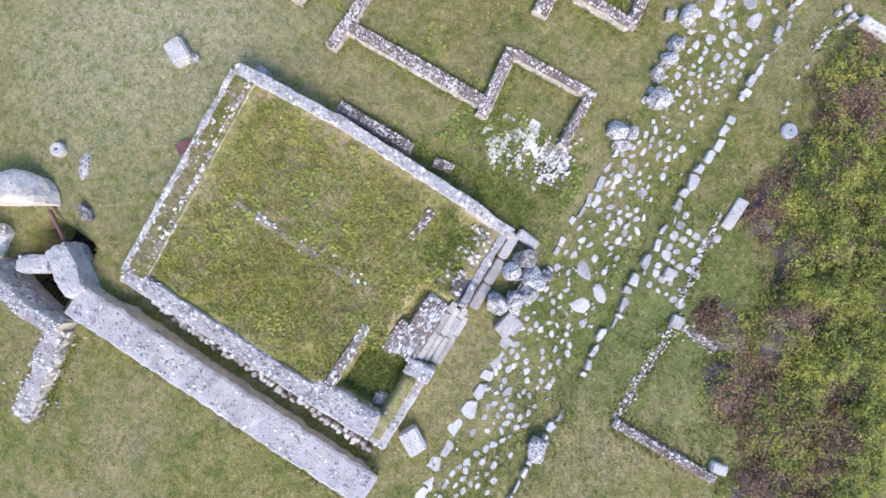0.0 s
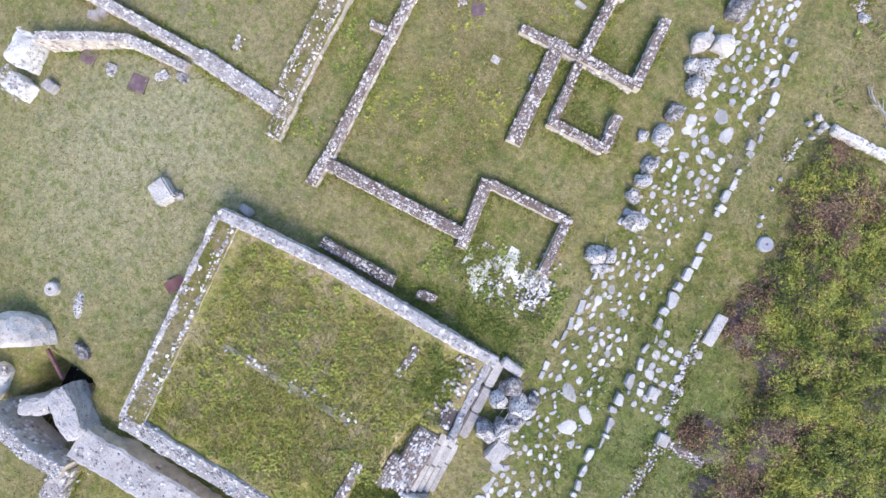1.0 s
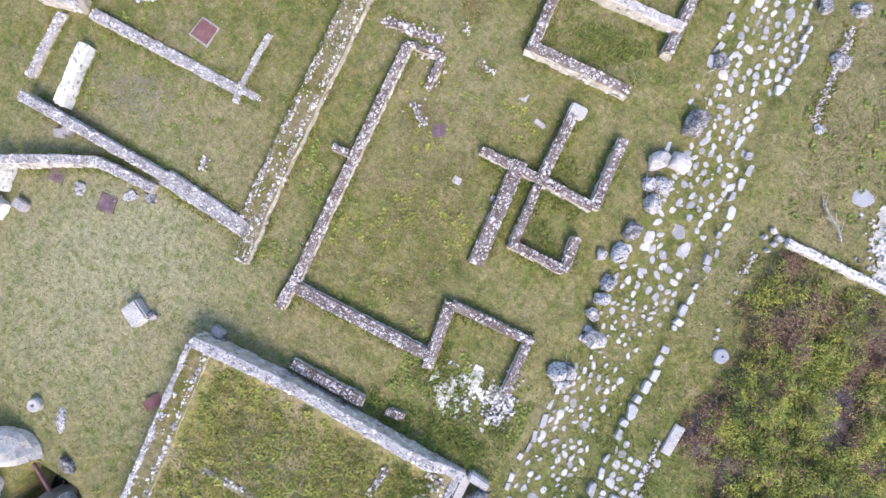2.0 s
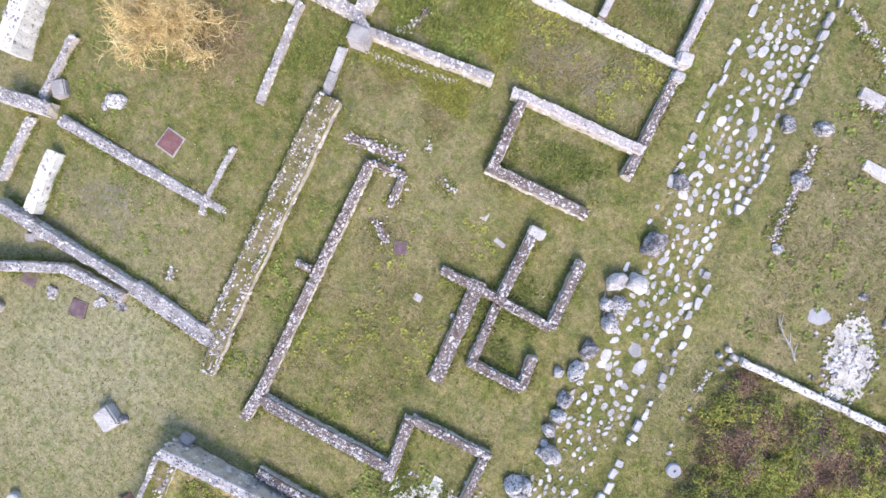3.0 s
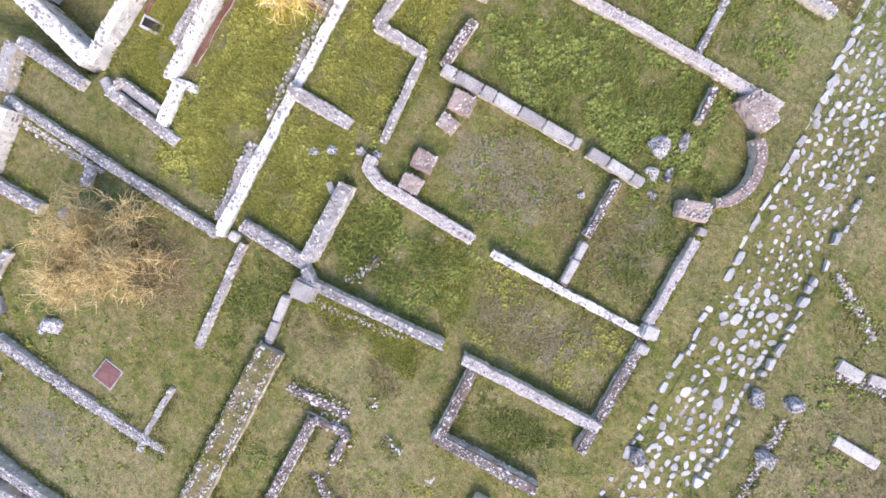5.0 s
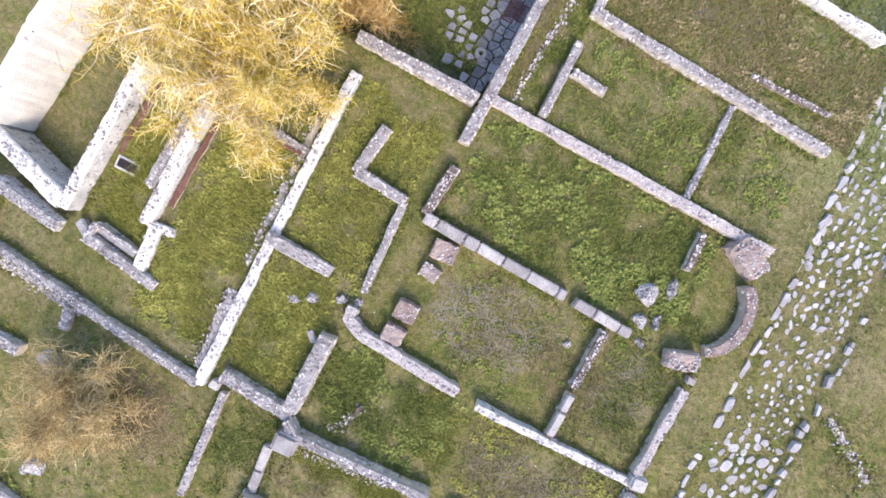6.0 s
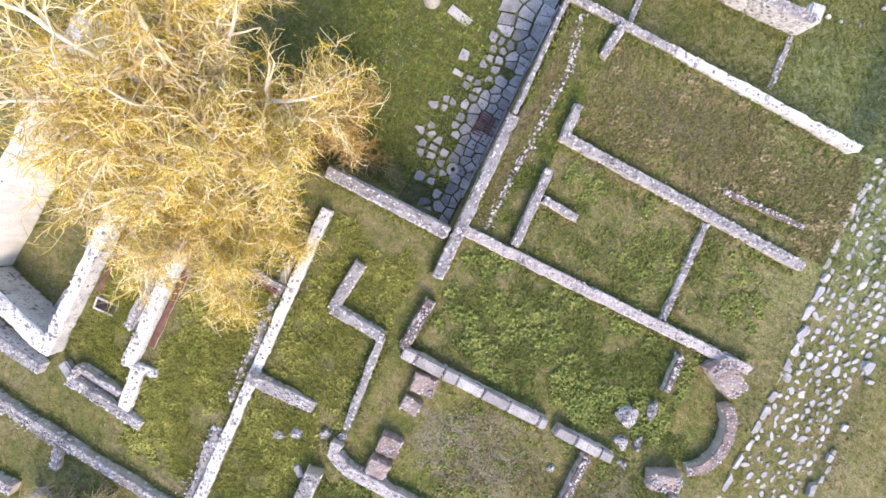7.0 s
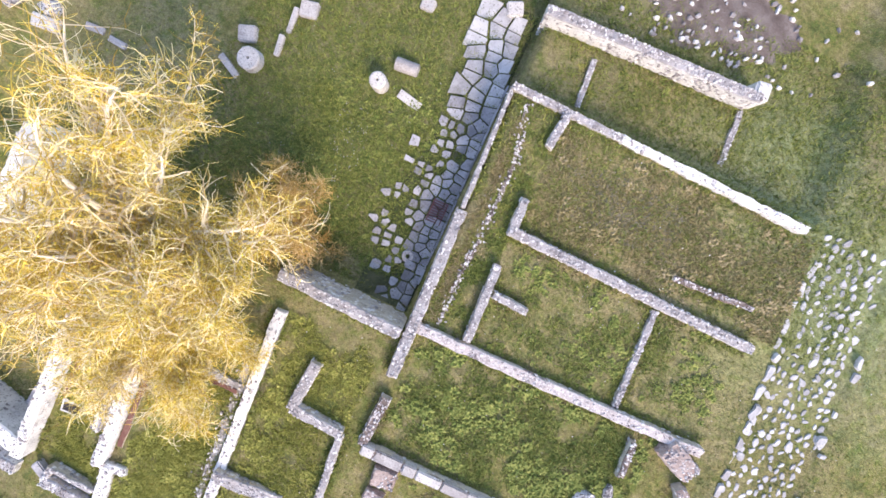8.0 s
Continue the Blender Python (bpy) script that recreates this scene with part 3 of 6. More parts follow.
# ---- rocks, blocks and slabs ----
def rock_mesh(name, sx, sy, sz, seed, mat):
    """An angular boulder: the hull of scattered points, its edges worn."""
    r = np.random.default_rng(int(abs(seed) * 1000) % 99991)
    P = r.normal(size=(22, 3))
    P /= np.abs(P).max(axis=1, keepdims=True) ** 0.7 * np.linalg.norm(P, axis=1, keepdims=True) ** 0.3
    P *= r.uniform(0.86, 1.05, (22, 1)) * (sx, sy, sz)
    bm = bmesh.new()
    for p in P:
        bm.verts.new(p)
    out = bmesh.ops.convex_hull(bm, input=list(bm.verts))
    bmesh.ops.delete(bm, geom=[v for v in bm.verts if not v.link_faces], context="VERTS")
    bmesh.ops.bevel(bm, geom=list(bm.edges), offset=min(sx, sy, sz) * 0.09, segments=1, affect="EDGES")
    bmesh.ops.triangulate(bm, faces=list(bm.faces))
    bmesh.ops.subdivide_edges(bm, edges=list(bm.edges), cuts=1)
    for v in bm.verts:
        v.co += 0.05 * noise.noise_vector(v.co * 5 + Vector((seed, 0, 0))) + 0.025 * noise.noise_vector(v.co * 13 + Vector((0, seed, 0)))
    me = bpy.data.meshes.new(name)
    bm.to_mesh(me)
    bm.free()
    me.materials.append(mat)
    return me


def rock(x, y, sx, sy, sz, turn=0, label="large grey lichen-spotted limestone boulder beside the road", sink=0.5, mat=None, name="boulder"):
    ob = new(name, rock_mesh(name, sx, sy, sz, x * 1.3 + y, mat or ROCK))
    ob.matrix_world = pose(x, y, gz(x, y) + sz * (1 - sink) - 0.04, 0, 0, turn)
    return tagged(ob, label, "boulder", "roadside boulders")


def block(x, y, lx, ly, lz, turn=0, label="weathered pale limestone block lying in the grass", mat=None, name="stone_block", category="stone block", up=0.0, tilt=0.0):
    ob = new(name, block_mesh(name, lx, ly, lz, mat or PALE, x + y))
    ob.matrix_world = pose(x, y, gz(x, y) - 0.05 + up, tilt, 0, turn)
    return tagged(ob, label, category)


def slab_mesh(name, corners, thick, mat, cut=0.24, jitter=0.05):
    """A paving stone from four plan corners: cut corners, a worn domed top and its edge in the soil."""
    ring = []
    for i in range(4):
        a, b, c = Vector(corners[i - 1]), Vector(corners[i]), Vector(corners[(i + 1) % 4])
        ring += [b.lerp(a, cut * random.uniform(0.6, 1.4)), b.lerp(c, cut * random.uniform(0.6, 1.4))]
    mid = sum(ring, Vector((0, 0))) / 8
    size = sum((p - mid).length for p in ring) / 8
    ring = [p + Vector((random.uniform(-1, 1), random.uniform(-1, 1))) * jitter * size for p in ring]
    verts, faces = [], []
    for k, z in ((1.0, -0.09), (1.0, thick * 0.6), (0.86, thick)):
        verts += [(*(mid + (p - mid) * k), z + random.uniform(-0.006, 0.006)) for p in ring]
    for o in (0, 8):
        for i in range(8):
            j = (i + 1) % 8
            faces.append((o + i, o + j, o + 8 + j, o + 8 + i))
    faces.append(tuple(range(16, 24)))
    me = bpy.data.meshes.new(name)
    me.from_pydata(verts, [], faces)
    me.materials.append(mat)
    return me


# ---- podium of the temple ----
def podium_base(X, Y):
    return 1.1 + 0.005 * (X + 2.5) + 0.06 * (Y + 1.6)


def podium_top(X, Y):
    pit = sig((X + 1.45) / 0.07) * sig((0.45 - X) / 0.07) * sig((Y + 5.25) / 0.07) * sig((-3.3 - Y) / 0.07)
    front = sig((X + 0.5) / 0.3) * sig((Y + 0.1) / 0.3)
    landing = sig((X + 0.78) / 0.08) * sig((-0.4 - Y) / 0.1) * sig((Y + 3.4) / 0.1)
    path = np.exp(-((Y + 1.58) / 0.22) ** 2) * sig((X + 8.6) / 0.2) * sig((-2.5 - X) / 0.2)
    return podium_base(X, Y) + 1.6 * lumps(X, Y) - 0.75 * pit - 0.45 * front - 0.4 * landing + 0.03 * path


def rim(x, y):
    return float(podium_base(x, y)) + 0.12 - 0.55 * float(sig((x + 0.1) / 0.4) * sig((y - 0.3) / 0.6))


podium = thing("temple_podium", -5, -1.5, gz(-5, -1.5), "grass-topped stone podium of a ruined temple", "temple podium")
HERE = podium.matrix_basis.copy()
podium_parts = []


def podium_wall(name, x0, y0, x1, y1, w, drop=0.0, grassy=False, cover=0.7, mat=None, bend=(), grain=0.06):
    pts = along([(x0, y0), *bend, (x1, y1)], 0.18)
    tops = [rim(x, y) - drop for x, y in pts]
    ob = wall_core(name, pts, w, tops, WALL_TURF if grassy else mat or MORTAR, rough=0.03)
    stones_mesh("rubble", rubble_rows(pts, w, tops, cover, grain, grassy, 0.03), PALE_RUBBLE, ob, bedded=True)
    podium_parts.append(ob)
    return ob


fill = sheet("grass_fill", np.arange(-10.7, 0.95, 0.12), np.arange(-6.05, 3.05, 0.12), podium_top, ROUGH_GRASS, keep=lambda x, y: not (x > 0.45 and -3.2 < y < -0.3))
podium_parts.append(fill)
podium_wall("side_wall", -11.15, 2.88, 1.12, 2.98, 0.46, mat=GREY_CAP, bend=[(-6.5, 3.15), (-1.35, 3.03)], cover=0.5)
podium_wall("side_wall", -10.5, -5.95, -2.2, -5.95, 0.66, mat=LIGHT_MORTAR)
podium_wall("corner_masonry", -2.25, -5.8, 0.5, -5.75, 1.0, drop=0.06, mat=GREY_CAP, cover=0.45)
podium_wall("rear_wall", -10.74, 2.7, -10.2, -5.95, 1.02, grassy=True)
podium_wall("rear_facing", -11.14, 2.7, -10.6, -5.9, 0.24, drop=-0.02, mat=GREY_CAP, cover=0.5)
podium_wall("front_wall", 0.9, -3.3, 0.9, -6.3, 0.72, drop=0.25, mat=GREY_CAP, cover=0.45)
podium_wall("front_wall", 0.92, -0.35, 0.88, 2.9, 0.28, mat=GREY_CAP, cover=0.45)
podium_wall("rubble_core", 0.5, -0.1, 0.5, 2.7, 0.5, drop=0.1, cover=0.5, grain=0.075)
podium_wall("cross_wall", -1.85, 2.1, -1.98, 0.75, 0.32, drop=0.1, cover=0.6)
podium_wall("cross_wall", -1.66, -2.75, -1.72, -5.4, 0.38, drop=0.05, cover=0.85)
worn = along([(-8.55, -1.54), (-2.6, -1.62)], 0.3)
podium_parts.append(wall_core("worn_line", worn, 0.3, [float(podium_top(np.array(x), np.array(y))) + 0.02 for x, y in worn], EARTH, face=EARTH))
podium_wall("landing", 0.05, -3.05, 0.1, -0.55, 0.95, drop=0.22, cover=0.95, grain=0.07)
podium_wall("landing", -0.55, -3.2, -0.45, -1.9, 0.6, drop=0.22, cover=0.9, grain=0.07)
podium_wall("pier", 0.35, -3.2, 1.35, -3.1, 0.6, drop=0.15, mat=GREY_CAP, cover=0.4)
rows = []
for i in range(34):
    x = -8.4 + 6.0 * random.random() ** 0.9
    rows.append((x, -1.45 + random.gauss(0, 0.12), float(podium_top(np.array(x), np.array(-1.45))) + 0.02, random.uniform(0.05, 0.11), random.uniform(0.04, 0.08), 0.05, random.random() * 3))
for i in range(60):
    x, y = random.uniform(-0.3, 0.6), random.uniform(0.0, 2.6)
    rows.append((x, y, float(podium_top(np.array(x), np.array(y))) + 0.02, random.uniform(0.05, 0.12), random.uniform(0.05, 0.1), 0.07, random.random() * 3))
podium_parts.append(stones_mesh("loose_rubble", rows, PALE_RUBBLE, None))
for ob in podium_parts:
    ob.parent = podium
    ob.matrix_parent_inverse = HERE.inverted()

stairs = thing("stone_steps", 1.1, -1.6, gz(1.1, -1.6), "worn grey-white limestone steps up the temple front", "steps")
for i in range(4):
    y = -1.2 + 0.05 * i
    while y < 1.1:
        L = min(random.uniform(0.7, 1.3), 1.3 - y)
        ob = new("step_block", block_mesh("step_block", 0.27, L - 0.015, 0.15 * (4 - i) + 0.14, PALE, i + y, 0.02))
        ob.parent, ob.location = stairs, (-0.46 + 0.23 * i + 0.03 * y, y + L / 2, -0.2 + random.uniform(-0.014, 0.014))
        y += L
    # Earth-coloured strips draw the riser shade, together with dirt, behind each tread.
    if i < 3:
        ob = new("dirt_strip", block_mesh("dirt_strip", 0.06, 2.35, 0.03, EARTH, i, 0.012))
        ob.parent, ob.location = stairs, (-0.33 + 0.23 * i, 0.02, -0.06 + 0.15 * (3 - i) - 0.018)
for i in range(3):
    ob = new("ledge", block_mesh("ledge", 0.4, 1.08, 0.5, PALE, i + 9, 0.025))
    ob.parent = stairs
    ob.location = (0.24 - 0.03 * i, 1.97 + 1.1 * i, -0.14 + 0.06 * i)

block(0.2, -4.9, 0.6, 0.5, 0.4, 20, "grey block lying in the sunken corner of the podium", ROCK, up=-0.1)
block(-10.65, 3.4, 0.55, 0.35, 0.4, -10, "pale block leaning on the podium corner")
block(1.75, 3.15, 0.9, 0.4, 0.4, -5, "pale block set against the podium corner")
block(2.05, -5.6, 0.95, 0.75, 0.45, -28, "large hollowed pale block beside the podium")

board = new("flat_panel", block_mesh("flat_panel", 0.75, 0.5, 0.05, RUST, 5, 0.01))
board.matrix_world = pose(-11.95, -0.75, gz(-11.95, -0.75) + 0.06, 0, 12, 62)
tagged(board, "dull purplish panel lying against the podium wall", "panel")

# ---- terrace wall and the row of stones along the ditch ----
wall(-12.2, -8.2, 1.65, -8.2, 1.3, 0, kind="terrace", z=(0.1, 0.0))
ditch_rows = []
for i in range(64):
    x = -9.8 + 10.6 * i / 63
    ditch_rows.append((x + random.uniform(-0.08, 0.08), -6.95 + random.uniform(-0.12, 0.12), float(turf(np.array(x), np.array(-6.95))) + 0.08, random.uniform(0.1, 0.2), random.uniform(0.09, 0.15), 0.14, random.random() * 3))
tagged(stones_mesh("ditch_stones", ditch_rows, RUBBLE, None), "row of pale stones along the podium ditch", "stones")

# ---- fallen masonry of the gate in the south ----
def masonry(x, y, lx, ly, lz, turn, tilt=0, up=0.0, label="", mat=None, soft_edge=1.0):
    """A fallen lump of masonry with a rough rubble surface."""
    bm = bmesh.new()
    bmesh.ops.create_cube(bm, size=1)
    bmesh.ops.subdivide_edges(bm, edges=list(bm.edges), cuts=9, use_grid_fill=True)
    for v in bm.verts:
        p = v.co * 2
        q = Vector((p.x * (1 - soft_edge * 0.13 * p.y ** 2 - 0.1 * max(0, p.z) ** 2), p.y * (1 - soft_edge * 0.13 * p.x ** 2 - 0.1 * max(0, p.z) ** 2), p.z - soft_edge * 0.16 * max(0, p.z) * (p.x ** 4 + p.y ** 4))) / 2
        v.co = Vector((q.x * lx, q.y * ly, (q.z + 0.5) * lz))
        v.co += (0.05 + 0.1 * soft_edge) * noise.noise_vector(v.co * 1.3 + Vector((x, y, 0))) + (0.035 + 0.04 * soft_edge) * noise.noise_vector(v.co * 4 + Vector((y, 0, x))) + 0.03 * noise.noise_vector(v.co * 10 + Vector((0, y, x)))
    ob = part("fallen_masonry", bm, mat or PLASTER)
    ob.matrix_world = pose(x, y, gz(x, y) - 0.25 + up, tilt, 0, turn)
    return tagged(ob, label, "masonry")


def rough_top(ob, lx, ly, lz, n):
    stones_mesh("rubble", [(random.uniform(-0.48, 0.48) * lx, random.uniform(-0.48, 0.48) * ly, lz - 0.07 + random.uniform(-0.04, 0.03), random.uniform(0.05, 0.1), random.uniform(0.04, 0.08), 0.03, random.random() * 3) for k in range(n)], PALE_RUBBLE, ob)


rough_top(masonry(-13.1, -7.4, 2.3, 0.95, 1.15, -30, soft_edge=0.4, label="long fallen block of pale masonry beside the vault opening", mat=GREY_CAP), 2.2, 0.85, 1.15, 45)
rough_top(masonry(-14.6, -8.0, 1.35, 0.75, 2.4, 33, up=-1.35, soft_edge=0.3, mat=GREY_CAP, label="squared lump of pale masonry in the vault opening"), 1.2, 0.6, 2.4, 12)
bm = bmesh.new()
bmesh.ops.create_uvsphere(bm, u_segments=28, v_segments=14, radius=1)
bmesh.ops.bisect_plane(bm, geom=list(bm.verts) + list(bm.edges) + list(bm.faces), plane_co=(0, 0, 0), plane_no=(0, -1, 0), clear_outer=True)
bmesh.ops.holes_fill(bm, edges=[e for e in bm.edges if e.is_boundary], sides=0)
for v in bm.verts:
    v.co = Vector((v.co.x * 1.9, v.co.y * 1.45, v.co.z * 1.0)) + 0.1 * noise.noise_vector(v.co * 2.5) + 0.05 * noise.noise_vector(v.co * 7)
tagged(part("fallen_vaulting", bm, VAULTING, smooth=False), "pinkish rounded piece of fallen vaulting", "masonry").matrix_world = pose(-17.2, -6.65, gz(-17.2, -6.65) + 0.3, 0, 0, 30)
rough_top(masonry(-17.2, -8.6, 0.8, 1.7, 1.0, 8, label="broken masonry edge around the dark vault opening"), 0.8, 1.9, 0.8, 50)
wall(-16.3, -9.0, -12.1, -9.55, 0.6, 0, kind="grey", z=(0.0, 0.05), bend=[(-15.3, -9.45), (-13.7, -9.65)])
wall(-12.35, -9.7, -11.85, -13.6, 1.0, 0, kind="ruin", z=(-0.15, -0.7))
beam = new("rusty_beam", block_mesh("rusty_beam", 1.5, 0.12, 0.12, RUST, 3, 0.01))
beam.matrix_world = pose(-15.1, -6.4, gz(-15.1, -6.4) + 0.1, 0, 0, -29)
tagged(beam, "rusty iron beam lying across the sunken vault", "beam")

# Near-black sheet over the pit bottom: the vault's deep shade, put in as colour.
DARK = material("vault_shade", [(0.3, (0.012, 0.011, 0.012)), (0.7, (0.03, 0.027, 0.025))], 2, 12, 1, 0.5)
tagged(sheet("vault_floor", np.arange(-15.9, -13.2, 0.2), np.arange(-9.5, -6.3, 0.2), lambda X, Y: turf(X, Y) + 0.03, DARK), "near-black sheet standing in for deep shade in the sunken vault", "floor", kind="structure")
grille = thing("vault_grille", -14.3, -8.9, gz(-14.3, -8.9) - 0.75, "dark iron grille over the sunken vault", "grille")
for i in range(9):
    bm = bmesh.new()
    bmesh.ops.create_cone(bm, segments=6, radius1=0.03, radius2=0.03, depth=2.0, cap_ends=True)
    ob = part("bar", bm, IRON, grille)
    ob.matrix_basis = pose(-0.8 + 0.2 * i, 0, 0, 90, 0, 0)
for s in (-0.6, 0.6):
    bm = bmesh.new()
    bmesh.ops.create_cone(bm, segments=6, radius1=0.025, radius2=0.025, depth=1.8, cap_ends=True)
    ob = part("cross_bar", bm, IRON, grille)
    ob.matrix_basis = pose(0, s, 0.04, 0, 90, 0)

# ---- boulders, blocks and slabs along the road ----
for x, y, sx, sy, sz, turn in (
    (2.08, 0.5, 0.5, 0.5, 0.5, 10), (2.05, 2.45, 0.5, 0.4, 0.5, 30), (2.72, 2.0, 0.48, 0.6, 0.5, 35), (1.88, 1.78, 0.42, 0.4, 0.45, -20),
    (2.56, 0.82, 0.36, 0.5, 0.48, 15), (2.85, 1.4, 0.48, 0.42, 0.48, 70), (3.1, 2.4, 0.3, 0.3, 0.3, 70),
    (2.5, 8.55, 0.45, 0.42, 0.42, 20), (3.05, 8.75, 0.3, 0.3, 0.3, 0), (2.95, 8.2, 0.38, 0.24, 0.24, 30), (3.2, 10.4, 0.48, 0.4, 0.45, 15),
    (2.75, 11.3, 0.32, 0.3, 0.3, 0), (2.8, 12.0, 0.34, 0.3, 0.3, 30), (2.7, 12.7, 0.32, 0.38, 0.3, 0), (2.55, 14.0, 0.36, 0.5, 0.32, 8), (2.6, 15.0, 0.34, 0.5, 0.32, -6),
    (2.85, 17.25, 0.38, 0.4, 0.36, 0), (2.85, 16.35, 0.36, 0.42, 0.36, 20), (2.9, 20.05, 0.45, 0.56, 0.42, 10),
    (2.75, 22.9, 0.34, 0.4, 0.28, 30), (2.35, 17.0, 0.3, 0.3, 0.3, 0), (1.95, 13.6, 0.22, 0.26, 0.2, 0),
):
    rock(x, y, sx * 0.97, sy * 0.97, sz * 0.95, turn)
rock(2.25, 18.05, 0.46, 0.4, 0.4, 40, "white angular limestone boulder beside the road", mat=PALE)
rock(3.05, 18.35, 0.48, 0.42, 0.42, 0, "white angular limestone boulder beside the road", mat=PALE)
rock(7.0, 27.7, 0.45, 0.32, 0.28, 0, "grey angular rock lying in the rough grass")
rock(7.2, 25.3, 0.5, 0.33, 0.28, -10, "grey angular rock beside the old wall line")
rock(6.2, -3.4, 0.35, 0.5, 0.3, 10, "dark lichen-covered kerb boulder")
rock(5.6, 27.2, 0.26, 0.4, 0.22, 15, "long grey kerb boulder")
